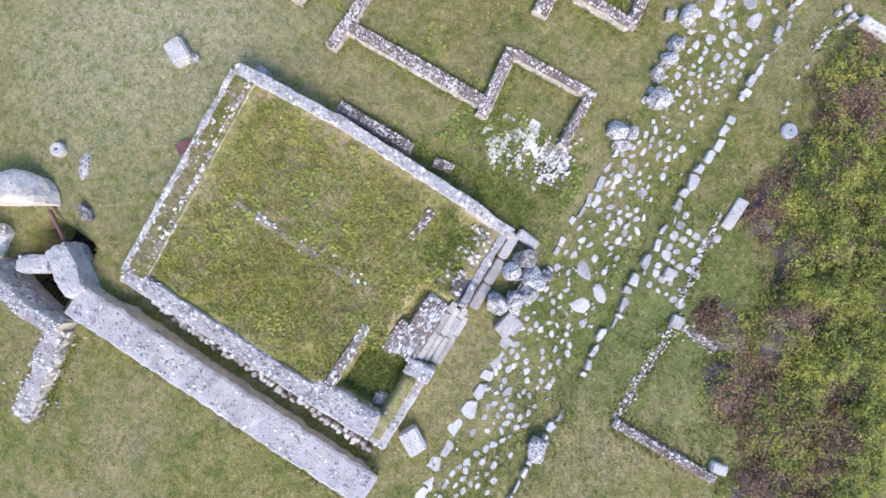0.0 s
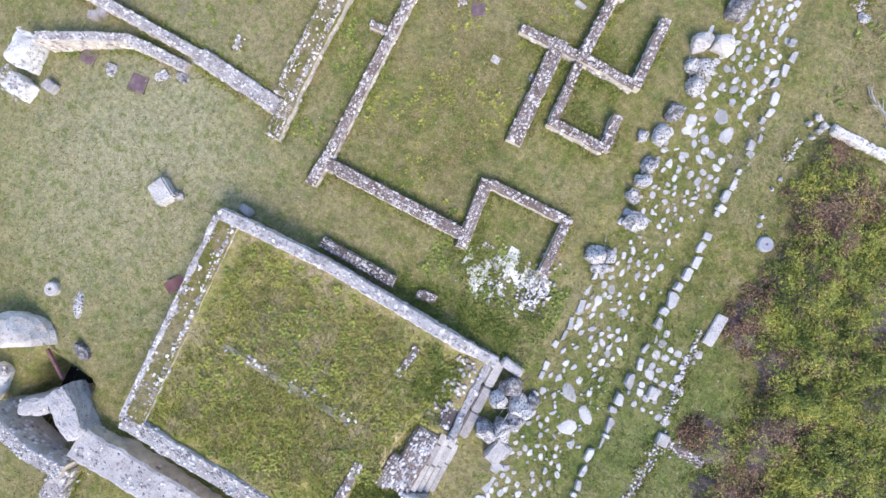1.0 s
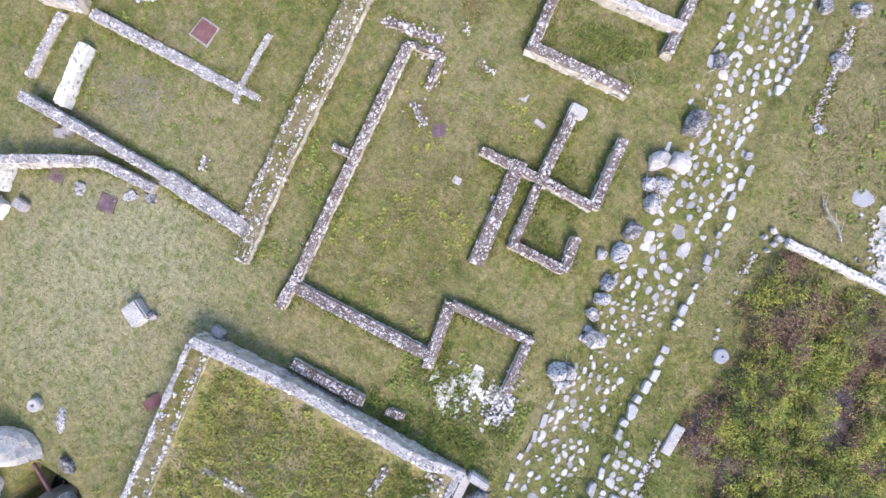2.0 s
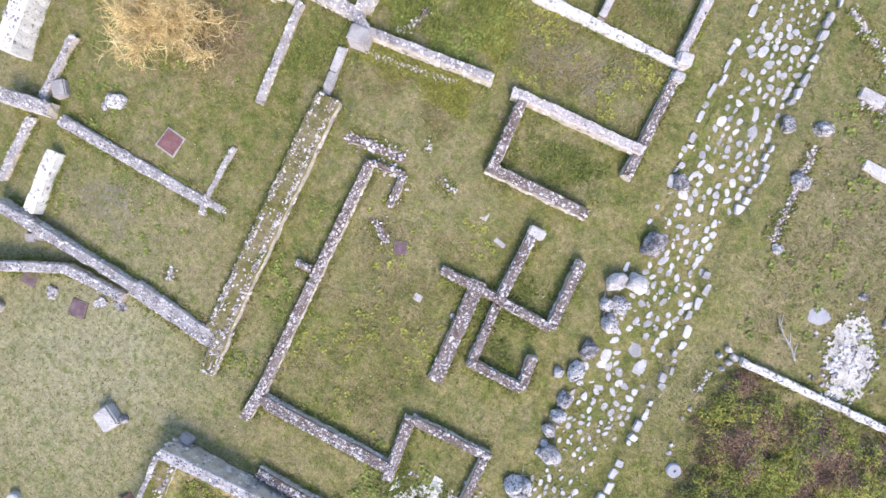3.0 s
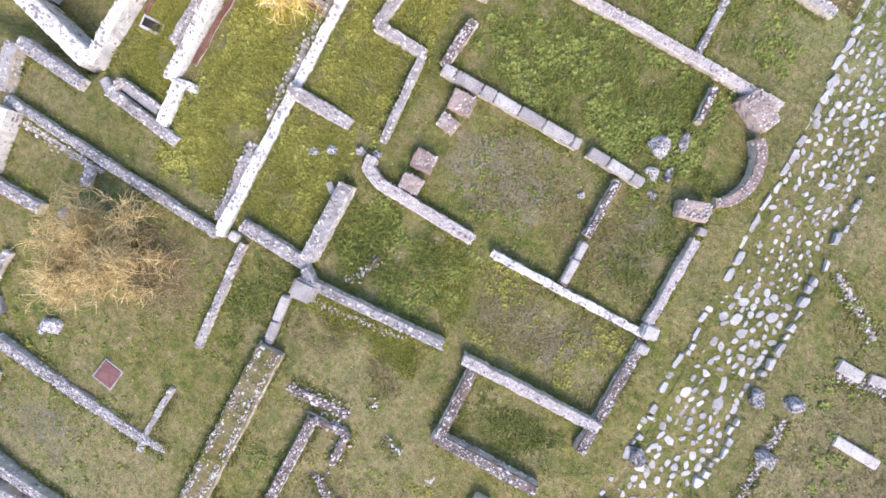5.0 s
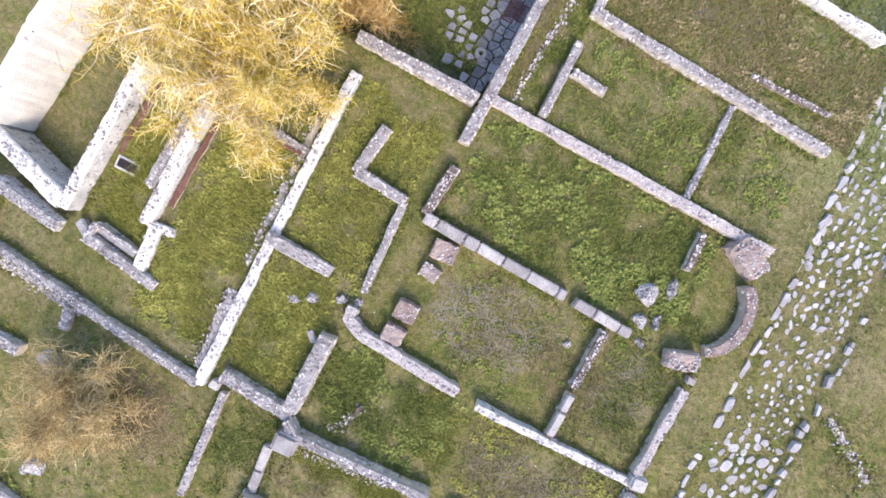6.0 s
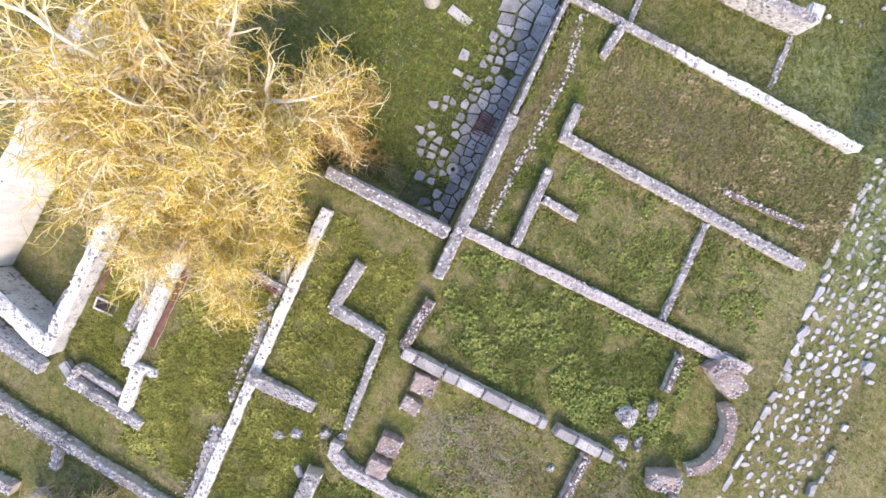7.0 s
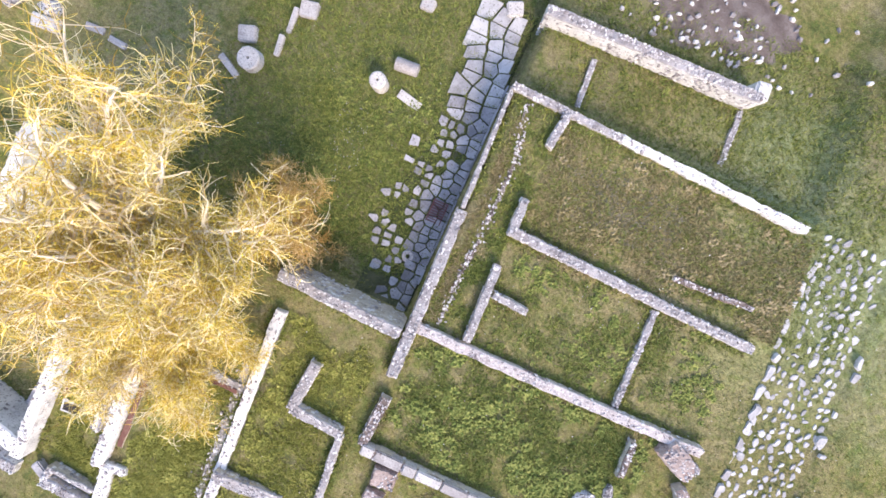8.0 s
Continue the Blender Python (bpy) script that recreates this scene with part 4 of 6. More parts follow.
for x, y, lx, ly, lz, turn, label in (
    (-14.3, 2.35, 1.0, 0.8, 0.5, -28, "pale pinkish squared block with a notch"), (-13.7, 2.5, 0.45, 0.45, 0.35, -28, "small pale block beside a larger one"),
    (-15.5, -3.7, 0.5, 1.1, 0.2, 10, "broken pale slab lying in the grass"), (-14.3, -5.3, 0.9, 0.5, 0.35, -20, "grey slab beside the vault"),
    (8.05, 8.25, 0.42, 1.3, 0.2, -3, "long pale threshold slab in the grass"), (10.3, 27.32, 2.0, 0.45, 0.25, -1, "long bright slab half buried in rough grass"),
    (8.3, 29.95, 1.1, 0.5, 0.22, 0, "flat pale slab in dry grass"), (7.65, 22.4, 0.45, 0.45, 0.2, 0, "small square pale stone in the grass"),
    (9.6, 30.2, 0.8, 0.4, 0.2, 10, "pale slab lying in dry grass"), (12.0, 22.4, 0.4, 0.35, 0.2, 0, "small white stone beside the rubble patch"), (13.9, 22.0, 0.9, 0.6, 0.2, 0, "flat grey slab in rough grass"),
    (7.1, 4.9, 0.4, 0.5, 0.2, 5, "dark-flecked slab edging the paved patch"), (-20.5, 14.9, 0.9, 0.6, 0.4, 20, "rough white stone heap on the lawn"), (-20.9, 14.5, 0.4, 0.4, 0.3, 50, "rough white stone on the lawn"),
    (-23.3, 14.2, 0.6, 0.8, 0.35, 40, "pale upright block beside the wall"), (-21.9, 19.3, 0.5, 0.9, 0.4, 60, "pale block lying near the bare shrub"),
    (-17.06, 6.7, 0.7, 0.45, 0.2, 40, "small pale stone on the lawn"), (-19.46, 5.84, 0.6, 0.6, 0.12, 10, "small pinkish stone on the lawn"), (-16.15, 7.0, 0.6, 0.45, 0.25, 0, "small pale stone by the curved wall"), (-21.8, 3.87, 0.6, 0.45, 0.35, -10, "pale squared block beside broken masonry"), (-21.5, 7.6, 0.5, 0.4, 0.3, 30, "pale block beside the long wall"), (-21.2, 7.85, 0.45, 0.35, 0.3, 10, "pale block beside the long wall"),
    (-2.7, 33.65, 0.95, 0.75, 0.4, -20, "pale hollow stone in the apse room"), (-2.0, 34.2, 0.4, 0.8, 0.3, 8, "narrow pale stone in the apse room"), (-2.55, 32.55, 0.6, 0.6, 0.25, 10, "low pinkish stone in the apse room"),
    (-1.9, 32.8, 0.4, 0.7, 0.25, 8, "narrow pale stone in the apse room"), (-2.05, 31.9, 0.35, 0.3, 0.15, 0, "small pale stone in the apse room"), (-4.4, 30.5, 0.3, 0.3, 0.15, 0, "small pale stone in the ruined room"),
    (-23.5, 43.3, 1.2, 0.3, 0.2, -30, "narrow pale stone beam in the grass"),
    (-15.6, 45.1, 1.1, 0.4, 0.12, -12, "flat pale slabs sunk in the lawn"), (-21.75, 46.23, 0.24, 1.15, 0.25, 2, "long grey moulded stone on the lawn"), (-21.80, 44.98, 0.24, 0.95, 0.25, 4, "long grey moulded stone on the lawn"),
    (-12.6, 27.7, 0.4, 0.35, 0.25, 30, "mossy stone in the grass"), (-13.6, 27.2, 0.45, 0.4, 0.25, 0, "mossy stone in the grass"), (-14.2, 26.8, 0.5, 0.35, 0.2, 20, "mossy stone in the grass"),
    (-12.0, 27.9, 0.35, 0.3, 0.2, 10, "small stone in the grass"), (-12.0, 27.2, 0.3, 0.3, 0.2, 10, "small stone in the grass"), (-12.9, 25.9, 0.5, 0.25, 0.2, -40, "thin grey stone in the grass"),
    (-15.3, 22.3, 0.4, 0.4, 0.3, 0, "pale stone at the wall corner"), (-25.3, 29.3, 0.5, 0.5, 0.2, 10, "square pale stone on the shaded ground"), (-25.1, 31.2, 0.4, 0.4, 0.2, 20, "square pale stone on the shaded ground"),
    (-25.2, 26.6, 0.7, 1.0, 0.3, -10, "grey block on the shaded ground"), (-23.3, 44.9, 0.8, 0.7, 0.35, 20, "pale squared stone beside the column drum"),
    (-32.06, 41.68, 1.2, 0.6, 0.3, 5, "pale rounded block among fallen stones"), (-32.18, 42.37, 0.9, 0.7, 0.4, 40, "small broken stones heaped on the lawn"), (-33.55, 42.04, 0.8, 0.7, 0.4, -15, "small broken stones heaped on the lawn"),
    (-30.10, 42.39, 0.9, 0.3, 0.2, 2, "narrow broken stone beam in the grass"), (-28.84, 42.22, 0.85, 0.28, 0.2, -4, "narrow broken stone beam in the grass"),
    (-21.27, 46.95, 0.8, 0.7, 0.3, 10, "pale squared stone on the lawn"), (-16.6, 49.2, 0.6, 0.5, 0.3, 0, "pale squared stone on the lawn"), (-13.1, 50.5, 0.7, 0.6, 0.4, 25, "dark grey block at the corner"),
    (-3.0, 13.6, 0.25, 0.2, 0.1, 0, "small white stone in the turf"), (-2.7, 17.2, 0.5, 0.2, 0.1, -10, "flat pale stone flush with the turf"), (-3.8, 17.9, 0.35, 0.35, 0.08, 0, "flat pale stone flush with the turf"), (-4.65, 13.6, 0.35, 0.3, 0.08, 0, "flat pink-grey stone flush with the turf"),
    (-1.6, 18.25, 0.7, 0.4, 0.5, 0, "squared block closing the wall end"), (0.45, 27.3, 0.6, 0.55, 0.5, 10, "white squared block at the wall corner"), (0.55, 26.6, 0.5, 0.4, 0.4, 5, "white squared block at the wall corner"),
    (0.25, 31.6, 0.35, 0.3, 0.3, 10, "dark block between wall and apse"), (2.8, 0.0, 0.62, 0.95, 0.4, -14, "large pale squared kerb block beside the boulders"),
):
    if "mossy" in label or "small" in label or "rough white" in label or "apse room" in label or "beside the vault" in label or "broken pale slab" in label:
        rock(x, y, lx * 0.55, ly * 0.55, max(lz, 0.2) * 0.6, turn, label, name="loose_stone")
    else:
        block(x, y, lx, ly, lz, turn, label)


def drum_mesh(name, r, h, mat, hole=0.0):
    """A column drum: worn rim and a dowel hole in its top."""
    prof = [(r, 0), (r * 1.02, h * 0.3), (r, h - 0.05), (r - 0.05, h), (max(hole, 0.06), h), (max(hole, 0.06) * 0.9, h - (0.25 if hole else 0.05)), (0.001, h - (0.25 if hole else 0.05))]
    verts, faces, n = [], [], 20
    for k, (q, z) in enumerate(prof):
        for i in range(n):
            a = 2 * math.pi * i / n
            w = 1 + 0.05 * noise.noise((math.cos(a) * 2, math.sin(a) * 2, r * 9 + z))
            verts.append((q * w * math.cos(a), q * w * math.sin(a), z))
    for k in range(len(prof) - 1):
        for i in range(n):
            j = (i + 1) % n
            faces.append((k * n + i, k * n + j, k * n + n + j, k * n + n + i))
    me = bpy.data.meshes.new(name)
    me.from_pydata(verts, [], faces)
    me.materials.append(mat)
    return me


for x, y, r, h, hole, label in ((-16.95, -3.75, 0.3, 0.3, 0.08, "round pale column drum standing in the grass"), (-22.6, 43.9, 0.5, 0.6, 0.06, "stout pale column drum standing on the lawn"), (-17.0, 45.2, 0.36, 0.9, 0.05, "upright pale column stump on the lawn"), (8.25, 12.2, 0.31, 0.2, 0.0, "round pale stone disc in the grass"), (-12.9, 39.1, 0.27, 0.18, 0.1, "round ring-shaped stone on the paving")):
    ob = new("column_drum", drum_mesh("column_drum", r, h, PALE if hole else PUDDLE, hole))
    ob.location = (x, y, gz(x, y) - 0.06)
    tagged(ob, label, "column drum")

ob = new("column_drum", drum_mesh("column_drum", 0.27, 1.0, PALE, 0.04))
ob.matrix_world = pose(-16.75, 46.3, gz(-16.3, 46.3) + 0.2, 0, 90, 4)
tagged(ob, "pale column section lying on the lawn", "column drum")

# ---- brick piers, apse and its buttresses ----
for x, y, lx, ly, lz in ((-10.1, 31.25, 0.95, 0.75, 0.4), (-10.2, 30.3, 0.75, 0.6, 0.35), (-10.25, 28.6, 0.85, 0.75, 0.45), (-10.25, 27.6, 0.85, 0.7, 0.4)):
    ob = masonry(x, y, lx, ly, lz + 0.2, random.uniform(-6, 6), label="square pier stump of pinkish brick and mortar", mat=BRICK, soft_edge=0.1)
    ob.name = "pier_stump"
    stones_mesh("rubble", [(random.uniform(-0.48, 0.48) * lx, random.uniform(-0.48, 0.48) * ly, lz + 0.18, random.uniform(0.03, 0.06), random.uniform(0.03, 0.05), 0.03, random.random() * 3) for k in range(40)], RUBBLE, ob)
arc = [(-0.35 + 1.25 * math.cos(radians(a)), 34.25 + 1.6 * math.sin(radians(a))) for a in range(-65, 75, 14)]
wall(arc[0][0], arc[0][1], arc[-1][0], arc[-1][1], 0.42, 0, z=(1.4, 1.35), kind="brick", bend=arc[1:-1])
for x, y, lx, ly, turn, label in ((-0.25, 36.6, 1.6, 0.9, -25, "pale rubble buttress at the end of the apse"), (-0.5, 32.1, 1.25, 0.7, 20, "brownish rubble buttress at the end of the apse")):
    ob = masonry(x, y, lx, ly, 0.75, turn, label=label, mat=BRICK, soft_edge=0.3)
    stones_mesh("rubble", [(random.uniform(-0.5, 0.5) * lx * 0.9, random.uniform(-0.5, 0.5) * ly * 0.9, 0.755, random.uniform(0.03, 0.06), random.uniform(0.025, 0.05), 0.03, random.random() * 3) for k in range(80)], RUBBLE, ob)

wall(-11.4, 21.7, -7.4, 22.25, 0.14, 0.05, "ruin")
block(-11.75, 22.0, 0.9, 0.8, 0.75, 5, "broad pale grey masonry block at the wall corner", LIGHT_MORTAR)
# ---- the basin and the rooms by the great tree ----
wall(-22.72, 5.5, -16.09, 7.41, 0.42, 0, z=(0.6, 0.7), bend=[(-20.97, 6.41), (-19.06, 7.31), (-17.59, 7.39)])
wall(-23.6, 8.3, -15.84, 8.13, 0.45, 0, z=(0.5, 0.8))
wall(-15.84, 8.13, -11.64, 7.75, 0.72, 0, z=(0.8, 0.9), kind="grey")
rough_top(masonry(-23.35, 4.75, 0.9, 1.6, 0.95, 6, up=0.2, soft_edge=0.4, label="pale lump of broken masonry at the wall end"), 1.0, 1.7, 0.95, 40)
rough_top(masonry(-23.1, 3.2, 1.2, 0.9, 0.8, -10, up=0.1, soft_edge=0.4, label="pale lump of broken masonry in the grass"), 1.5, 1.0, 0.9, 40)
wall(-14.75, 9.7, -14.6, 9.1, 0.3, 0.12, "ruin")
wall(-11.82, 46.75, -11.66, 41.9, 0.16, 0, z=(-0.22, 0.36), kind="grey")
wall(-11.05, 46.6, -10.6, 44.4, 0.22, 0.1, "ruin")
wall(-22.75, 24.72, -19.35, 24.32, 0.45, 0, z=(0.98, 1.0), kind="grey")
wall(-22.5, 25.38, -20.6, 25.2, 0.16, 0, z=(0.98, 1.0), kind="grey")
wall(-22.62, 24.8, -22.55, 25.4, 0.25, 0, z=(0.98, 0.98), kind="grey")
wall(-20.4, 26.5, -20.25, 24.6, 0.5, 0, z=(1.05, 1.0), kind="bright")
wall(-20.6, 26.4, -19.65, 26.55, 0.36, 0, z=(1.0, 0.98), kind="bright")
block(-21.6, 25.08, 1.75, 0.34, 0.22, -5, "grey stone bottom of the basin", SLAB)
block(-23.1, 24.85, 0.7, 0.4, 0.3, -32, "grey squared block between the basin and a wall", SLAB)
wall(-16.3, 31.9, -19.5, 32.0, 0.35, 0, z=(0.95, 0.9))
wall(-16.8, 33.8, -16.52, 27.0, 0.34, 0.1, "ruin")
wall(-16.5, 25.9, -16.2, 22.5, 0.55, 0.18, "ruin")
wall(-27.6, 24.55, -24.1, 24.35, 0.5, 0, z=(0.45, 0.75), kind="tall")
wall(-29.0, 26.3, -24.5, 25.35, 0.75, 0, z=(0.15, 0.7), kind="bright")
# Low dark red-brown strips along three wall feet.
for x0, y0, x1, y1 in ((-23.3, 28.2, -23.2, 31.6), (-20.35, 27.4, -20.3, 31.3), (-19.5, 31.75, -16.7, 31.7)):
    ob = wall_core("painted_skirting", along([(x0, y0), (x1, y1)], 0.3), 0.22, [gz(x, y) + 0.12 for x, y in along([(x0, y0), (x1, y1)], 0.3)], RED_BROWN, rough=0.02)
    tagged(ob, "low dark red-brown strip along a wall foot", "skirting", kind="structure")
wall(-27.65, 38.0, -28.8, 26.75, 0.62, 0, z=(0.9, 0.8), kind="white")
wall(-26.0, 14.6, -26.65, 19.0, 0.8, 0, z=(0.9, 0.9), kind="bright")
wall(-26.3, 19.2, -26.6, 21.9, 0.75, 0, z=(0.85, 0.85), kind="bright")
wall(-22.1, 21.75, -21.95, 20.85, 0.34, 0.3)
wall(-27.4, 22.4, -27.8, 24.4, 0.6, 0.5)
wall(-27.0, 21.62, -21.6, 21.68, 0.25, 0.12, "ruin")

sign = thing("information_panel", -22.75, 27.9, gz(-22.75, 27.9), "dark panel in a white frame lying on the grass", "panel")
ob = new("frame", block_mesh("frame", 1.0, 0.55, 0.1, PLASTER, 1, 0.005))
ob.parent = sign
ob = new("plate", block_mesh("plate", 0.78, 0.34, 0.03, IRON, 2, 0.003))
ob.parent, ob.location = sign, (0, 0, 0.1)
sign.matrix_basis = pose(-22.75, 27.9, gz(-22.75, 27.9), 0, 0, 3)

for x, y, s, turn in ((-17.35, 14.45, 0.85, -8), (-6.25, 15.1, 0.45, 20), (-17.94, 5.85, 0.65, 10), (-20.83, 5.9, 0.6, 0)):
    red = s > 0.8
    ob = new("manhole_plate", block_mesh("manhole_plate", s, s, 0.09, RUST if red else DULL_PLATE, x, 0.006 if red else 0.03))
    ob.matrix_world = pose(x, y, gz(x, y) + float(lumps(np.array(x), np.array(y))) - 0.02, 0, 0, turn)
    tagged(ob, "rusty red metal plate in pale mortar set into turf" if red else "dull purplish-brown metal plate set into the turf", "plate", "plates")
    fr = new("surround", block_mesh("surround", s + 0.14, s + 0.14, 0.075, LIGHT_MORTAR if red else MORTAR, y, 0.03))
    fr.parent = ob

# ---- patches of rubble floor ----
def patch(name, cx, cy, rx, ry, mat, label, category, n=24):
    bm = bmesh.new()
    vs = []
    mid = bm.verts.new((cx, cy, gz(cx, cy) + 0.06))
    for ring in (0.55, 1.0):
        row = []
        for i in range(n):
            a = 2 * math.pi * i / n
            k = ring * (1 + 0.35 * noise.noise((math.cos(a) * 1.6, math.sin(a) * 1.6, cx)))
            x, y = cx + rx * k * math.cos(a), cy + ry * k * math.sin(a)
            row.append(bm.verts.new((x, y, gz(x, y) + float(lumps(np.array(x), np.array(y))) + (0.05 if ring < 1 else -0.03))))
        vs.append(row)
    for i in range(n):
        j = (i + 1) % n
        bm.faces.new((mid, vs[0][i], vs[0][j]))
        bm.faces.new((vs[0][i], vs[1][i], vs[1][j], vs[0][j]))
    return tagged(part(name, bm, mat, smooth=True), label, category)


tagged(sheet("crushed_floor", np.arange(11.2, 14.8, 0.08), np.arange(17.6, 22.2, 0.08), lambda X, Y: turf(X, Y) + 0.03 + 0.02 * np.sin(9 * X) * np.sin(8 * Y), CRUSHED,
             keep=lambda x, y: 0.7 * noise.noise((x * 1.2, y * 1.2, 14)) + 0.6 * noise.noise((x * 4.5, y * 4.5, 12)) > -0.7 + 1.5 * max(0, math.hypot((x - 12.75 + 0.25 * (y - 19.8)) / 1.15, (y - 19.8) / 1.9) - 0.4)), "white patch of crushed limestone in rough grass", "rubble", kind="structure")
rows = []
for i in range(130):
    x, y = random.gauss(12.75, 0.7), random.gauss(19.8, 1.0)
    rows.append((x, y, float(turf(np.array(x), np.array(y))) + 0.03, random.uniform(0.03, 0.12), random.uniform(0.03, 0.09), 0.05, random.random() * 3))
tagged(stones_mesh("scattered_stones", rows, PALE_RUBBLE, None), "loose white fragments on the crushed limestone", "stones")
patch("stone_basin", 10.68, 20.8, 0.6, 0.5, PUDDLE, "smooth pale grey round slab in the grass", "slab")
tagged(sheet("plaster_floor", np.arange(-1.9, 1.7, 0.07), np.arange(4.7, 7.5, 0.07), lambda X, Y: turf(X, Y) + 0.03, CHALK,
             keep=lambda x, y: noise.noise((x * 1.3, y * 1.3, 4)) + 0.8 * noise.noise((x * 4.5, y * 4.5, 2)) > -0.1 + 1.2 * max(0, math.hypot((x + 0.05) / 1.8, (y - 6.1) / 1.2) - 0.55)), "broken white mortar floor showing through the grass", "floor", kind="structure")
block(-2.95, 50.75, 0.6, 0.75, 1.15, 8, "rough pale pier at the end of the far wall", PLASTER)
patch("bare_ground", -5.5, 53.6, 4.5, 2.2, MORTAR, "bare brownish ground strewn with small stones", "earth")
rows = []
for i in range(160):
    x, y = random.gauss(-5.5, 2.4), random.uniform(51.6, 56)
    rows.append((x, y, gz(x, y) + 0.05, random.uniform(0.05, 0.16), random.uniform(0.05, 0.12), 0.07, random.random() * 3))
tagged(stones_mesh("scattered_stones", rows, PALE_RUBBLE, None), "small pale stones scattered on bare ground", "stones")
rows = []
for i in range(120):
    a, k = random.random() * 6.28, math.sqrt(random.random())
    x, y = -0.05 + 1.8 * k * math.cos(a), 6.1 + 1.2 * k * math.sin(a)
    rows.append((x, y, gz(x, y) + 0.0, random.uniform(0.03, 0.09), random.uniform(0.03, 0.07), 0.05, random.random() * 3))
for i in range(130):
    x, y = random.gauss(1.15, 0.25), random.gauss(6.2, 0.5)
    rows.append((x, y, gz(x, y) + 0.03, random.uniform(0.04, 0.1), random.uniform(0.04, 0.08), 0.07, random.random() * 3))
tagged(stones_mesh("mortar_floor", rows, PALE_RUBBLE, None), "loose white fragments on the broken mortar floor", "rubble")

# ---- soil showing through thin turf ----
SOIL = material("thin_turf_soil", [(0.35, (0.165, 0.148, 0.105)), (0.5, (0.22, 0.198, 0.15)), (0.65, (0.275, 0.25, 0.20))], 1.4, 12, 1, 0.6)


def bare_soil(cx, cy, rx, ry, height, share, label):
    """Bits of bare soil, thinning out towards the grass."""
    return tagged(sheet("bare_soil", np.arange(cx - rx, cx + rx, 0.06), np.arange(cy - ry, cy + ry, 0.06), lambda X, Y: height(X, Y) + 0.012, SOIL,
                        keep=lambda x, y: random.random() < share * (1 - ((x - cx) / rx) ** 2 - ((y - cy) / ry) ** 2) + 0.5 * noise.noise((x * 1.1, y * 1.1, cx))), label, "soil", kind="structure")


bare_soil(-7.2, 29.7, 2.9, 1.9, turf, 0.55, "bare lavender-brown soil in the middle of a ruined room")
bare_soil(-6.3, -0.3, 2.6, 1.6, podium_top, 0.5, "bare brownish soil showing through the podium turf")
bare_soil(-1.6, 30.0, 1.5, 1.6, turf, 0.45, "bare greyish soil in a narrow ruined room")
bare_soil(-3.2, 25.0, 2.6, 1.3, turf, 0.4, "bare greyish soil showing through thin grass")
bare_soil(-19.0, 10.6, 2.4, 1.2, turf, 0.45, "bare straw-brown soil showing through thin grass")
bare_soil(-5.8, 44.3, 3.2, 1.4, turf, 0.5, "bare brownish soil in a ruined room")

# ---- the ruins across the road ----
wall(8.25, -1.0, 12.6, -0.85, 0.35, 0.18)
wall(8.2, -0.9, 8.25, 3.5, 0.25, 0.06, "ruin")
wall(8.2, 3.5, 10.2, 3.4, 0.35, 0.12, "ruin")
block(8.25, 3.5, 0.45, 0.5, 0.25, 4, "pale squared block at the corner of a wall line")
block(12.5, -0.4, 0.6, 0.4, 0.3, 10, "grey block on the end of the low wall")
wall(8.5, 17.55, 15.4, 17.9, 0.3, 0.3, "concrete")
wall(15.4, 17.9, 21.5, 18.2, 0.3, 0.3, "concrete")
for x, y, s in ((8.2, 17.6, 0.2), (7.85, 17.75, 0.17), (7.6, 17.35, 0.15), (8.1, 17.25, 0.14), (7.95, 16.9, 0.12)):
    rock(x, y, s, s * 0.85, 0.16, x * 50, "small stone at the end of the low wall", name="loose_stone", mat=PALE)
wall(8.0, 4.0, 7.6, 8.0, 0.18, 0.06, "ruin")
wall(7.5, 15.5, 7.6, 16.6, 0.18, 0.07, "ruin")
for x, y, s in ((7.7, 12.75, 0.13), (7.65, 13.1, 0.1), (7.5, 14.3, 0.09), (7.6, 14.8, 0.11)):
    rock(x, y, s, s * 0.8, 0.1, x * 70, "small pale stone in the roadside grass", name="loose_stone", mat=PALE)
wall(7.3, 22.6, 7.1, 27.0, 0.25, 0.08, "ruin")
wall(8.0, 29.6, 12.5, 30.3, 0.3, 0.08, "ruin")
wall(5.8, 33.0, 8.6, 31.5, 0.3, 0.06, "ruin")

# ---- bare tree, shrub and thicket ----
def tube_rows(paths, sides=4):
    """Tapered tubes along paths of (point, radius)."""
    verts, faces = [], []
    for path in paths:
        base = len(verts)
        for i, (p, r) in enumerate(path):
            d = (path[min(i + 1, len(path) - 1)][0] - path[max(i - 1, 0)][0]).normalized()
            a = d.orthogonal().normalized()
            b = d.cross(a)
            for k in range(sides):
                t = 2 * math.pi * k / sides
                verts.append(tuple(p + (a * math.cos(t) + b * math.sin(t)) * r))
        for i in range(len(path) - 1):
            for k in range(sides):
                j = (k + 1) % sides
                o = base + i * sides
                faces.append((o + k, o + j, o + sides + j, o + sides + k))
    return verts, faces


def grow(start, way, length, radius, bits, bend=0.18, droop=0.0, taper=0.35):
    p, d, path = Vector(start), Vector(way).normalized(), []
    for i in range(bits + 1):
        path.append((p.copy(), radius * (1 - (1 - taper) * i / bits)))
        d = (d + Vector((random.gauss(0, bend), random.gauss(0, bend), random.gauss(0, bend) - droop))).normalized()
        p = p + d * (length / bits)
    return path


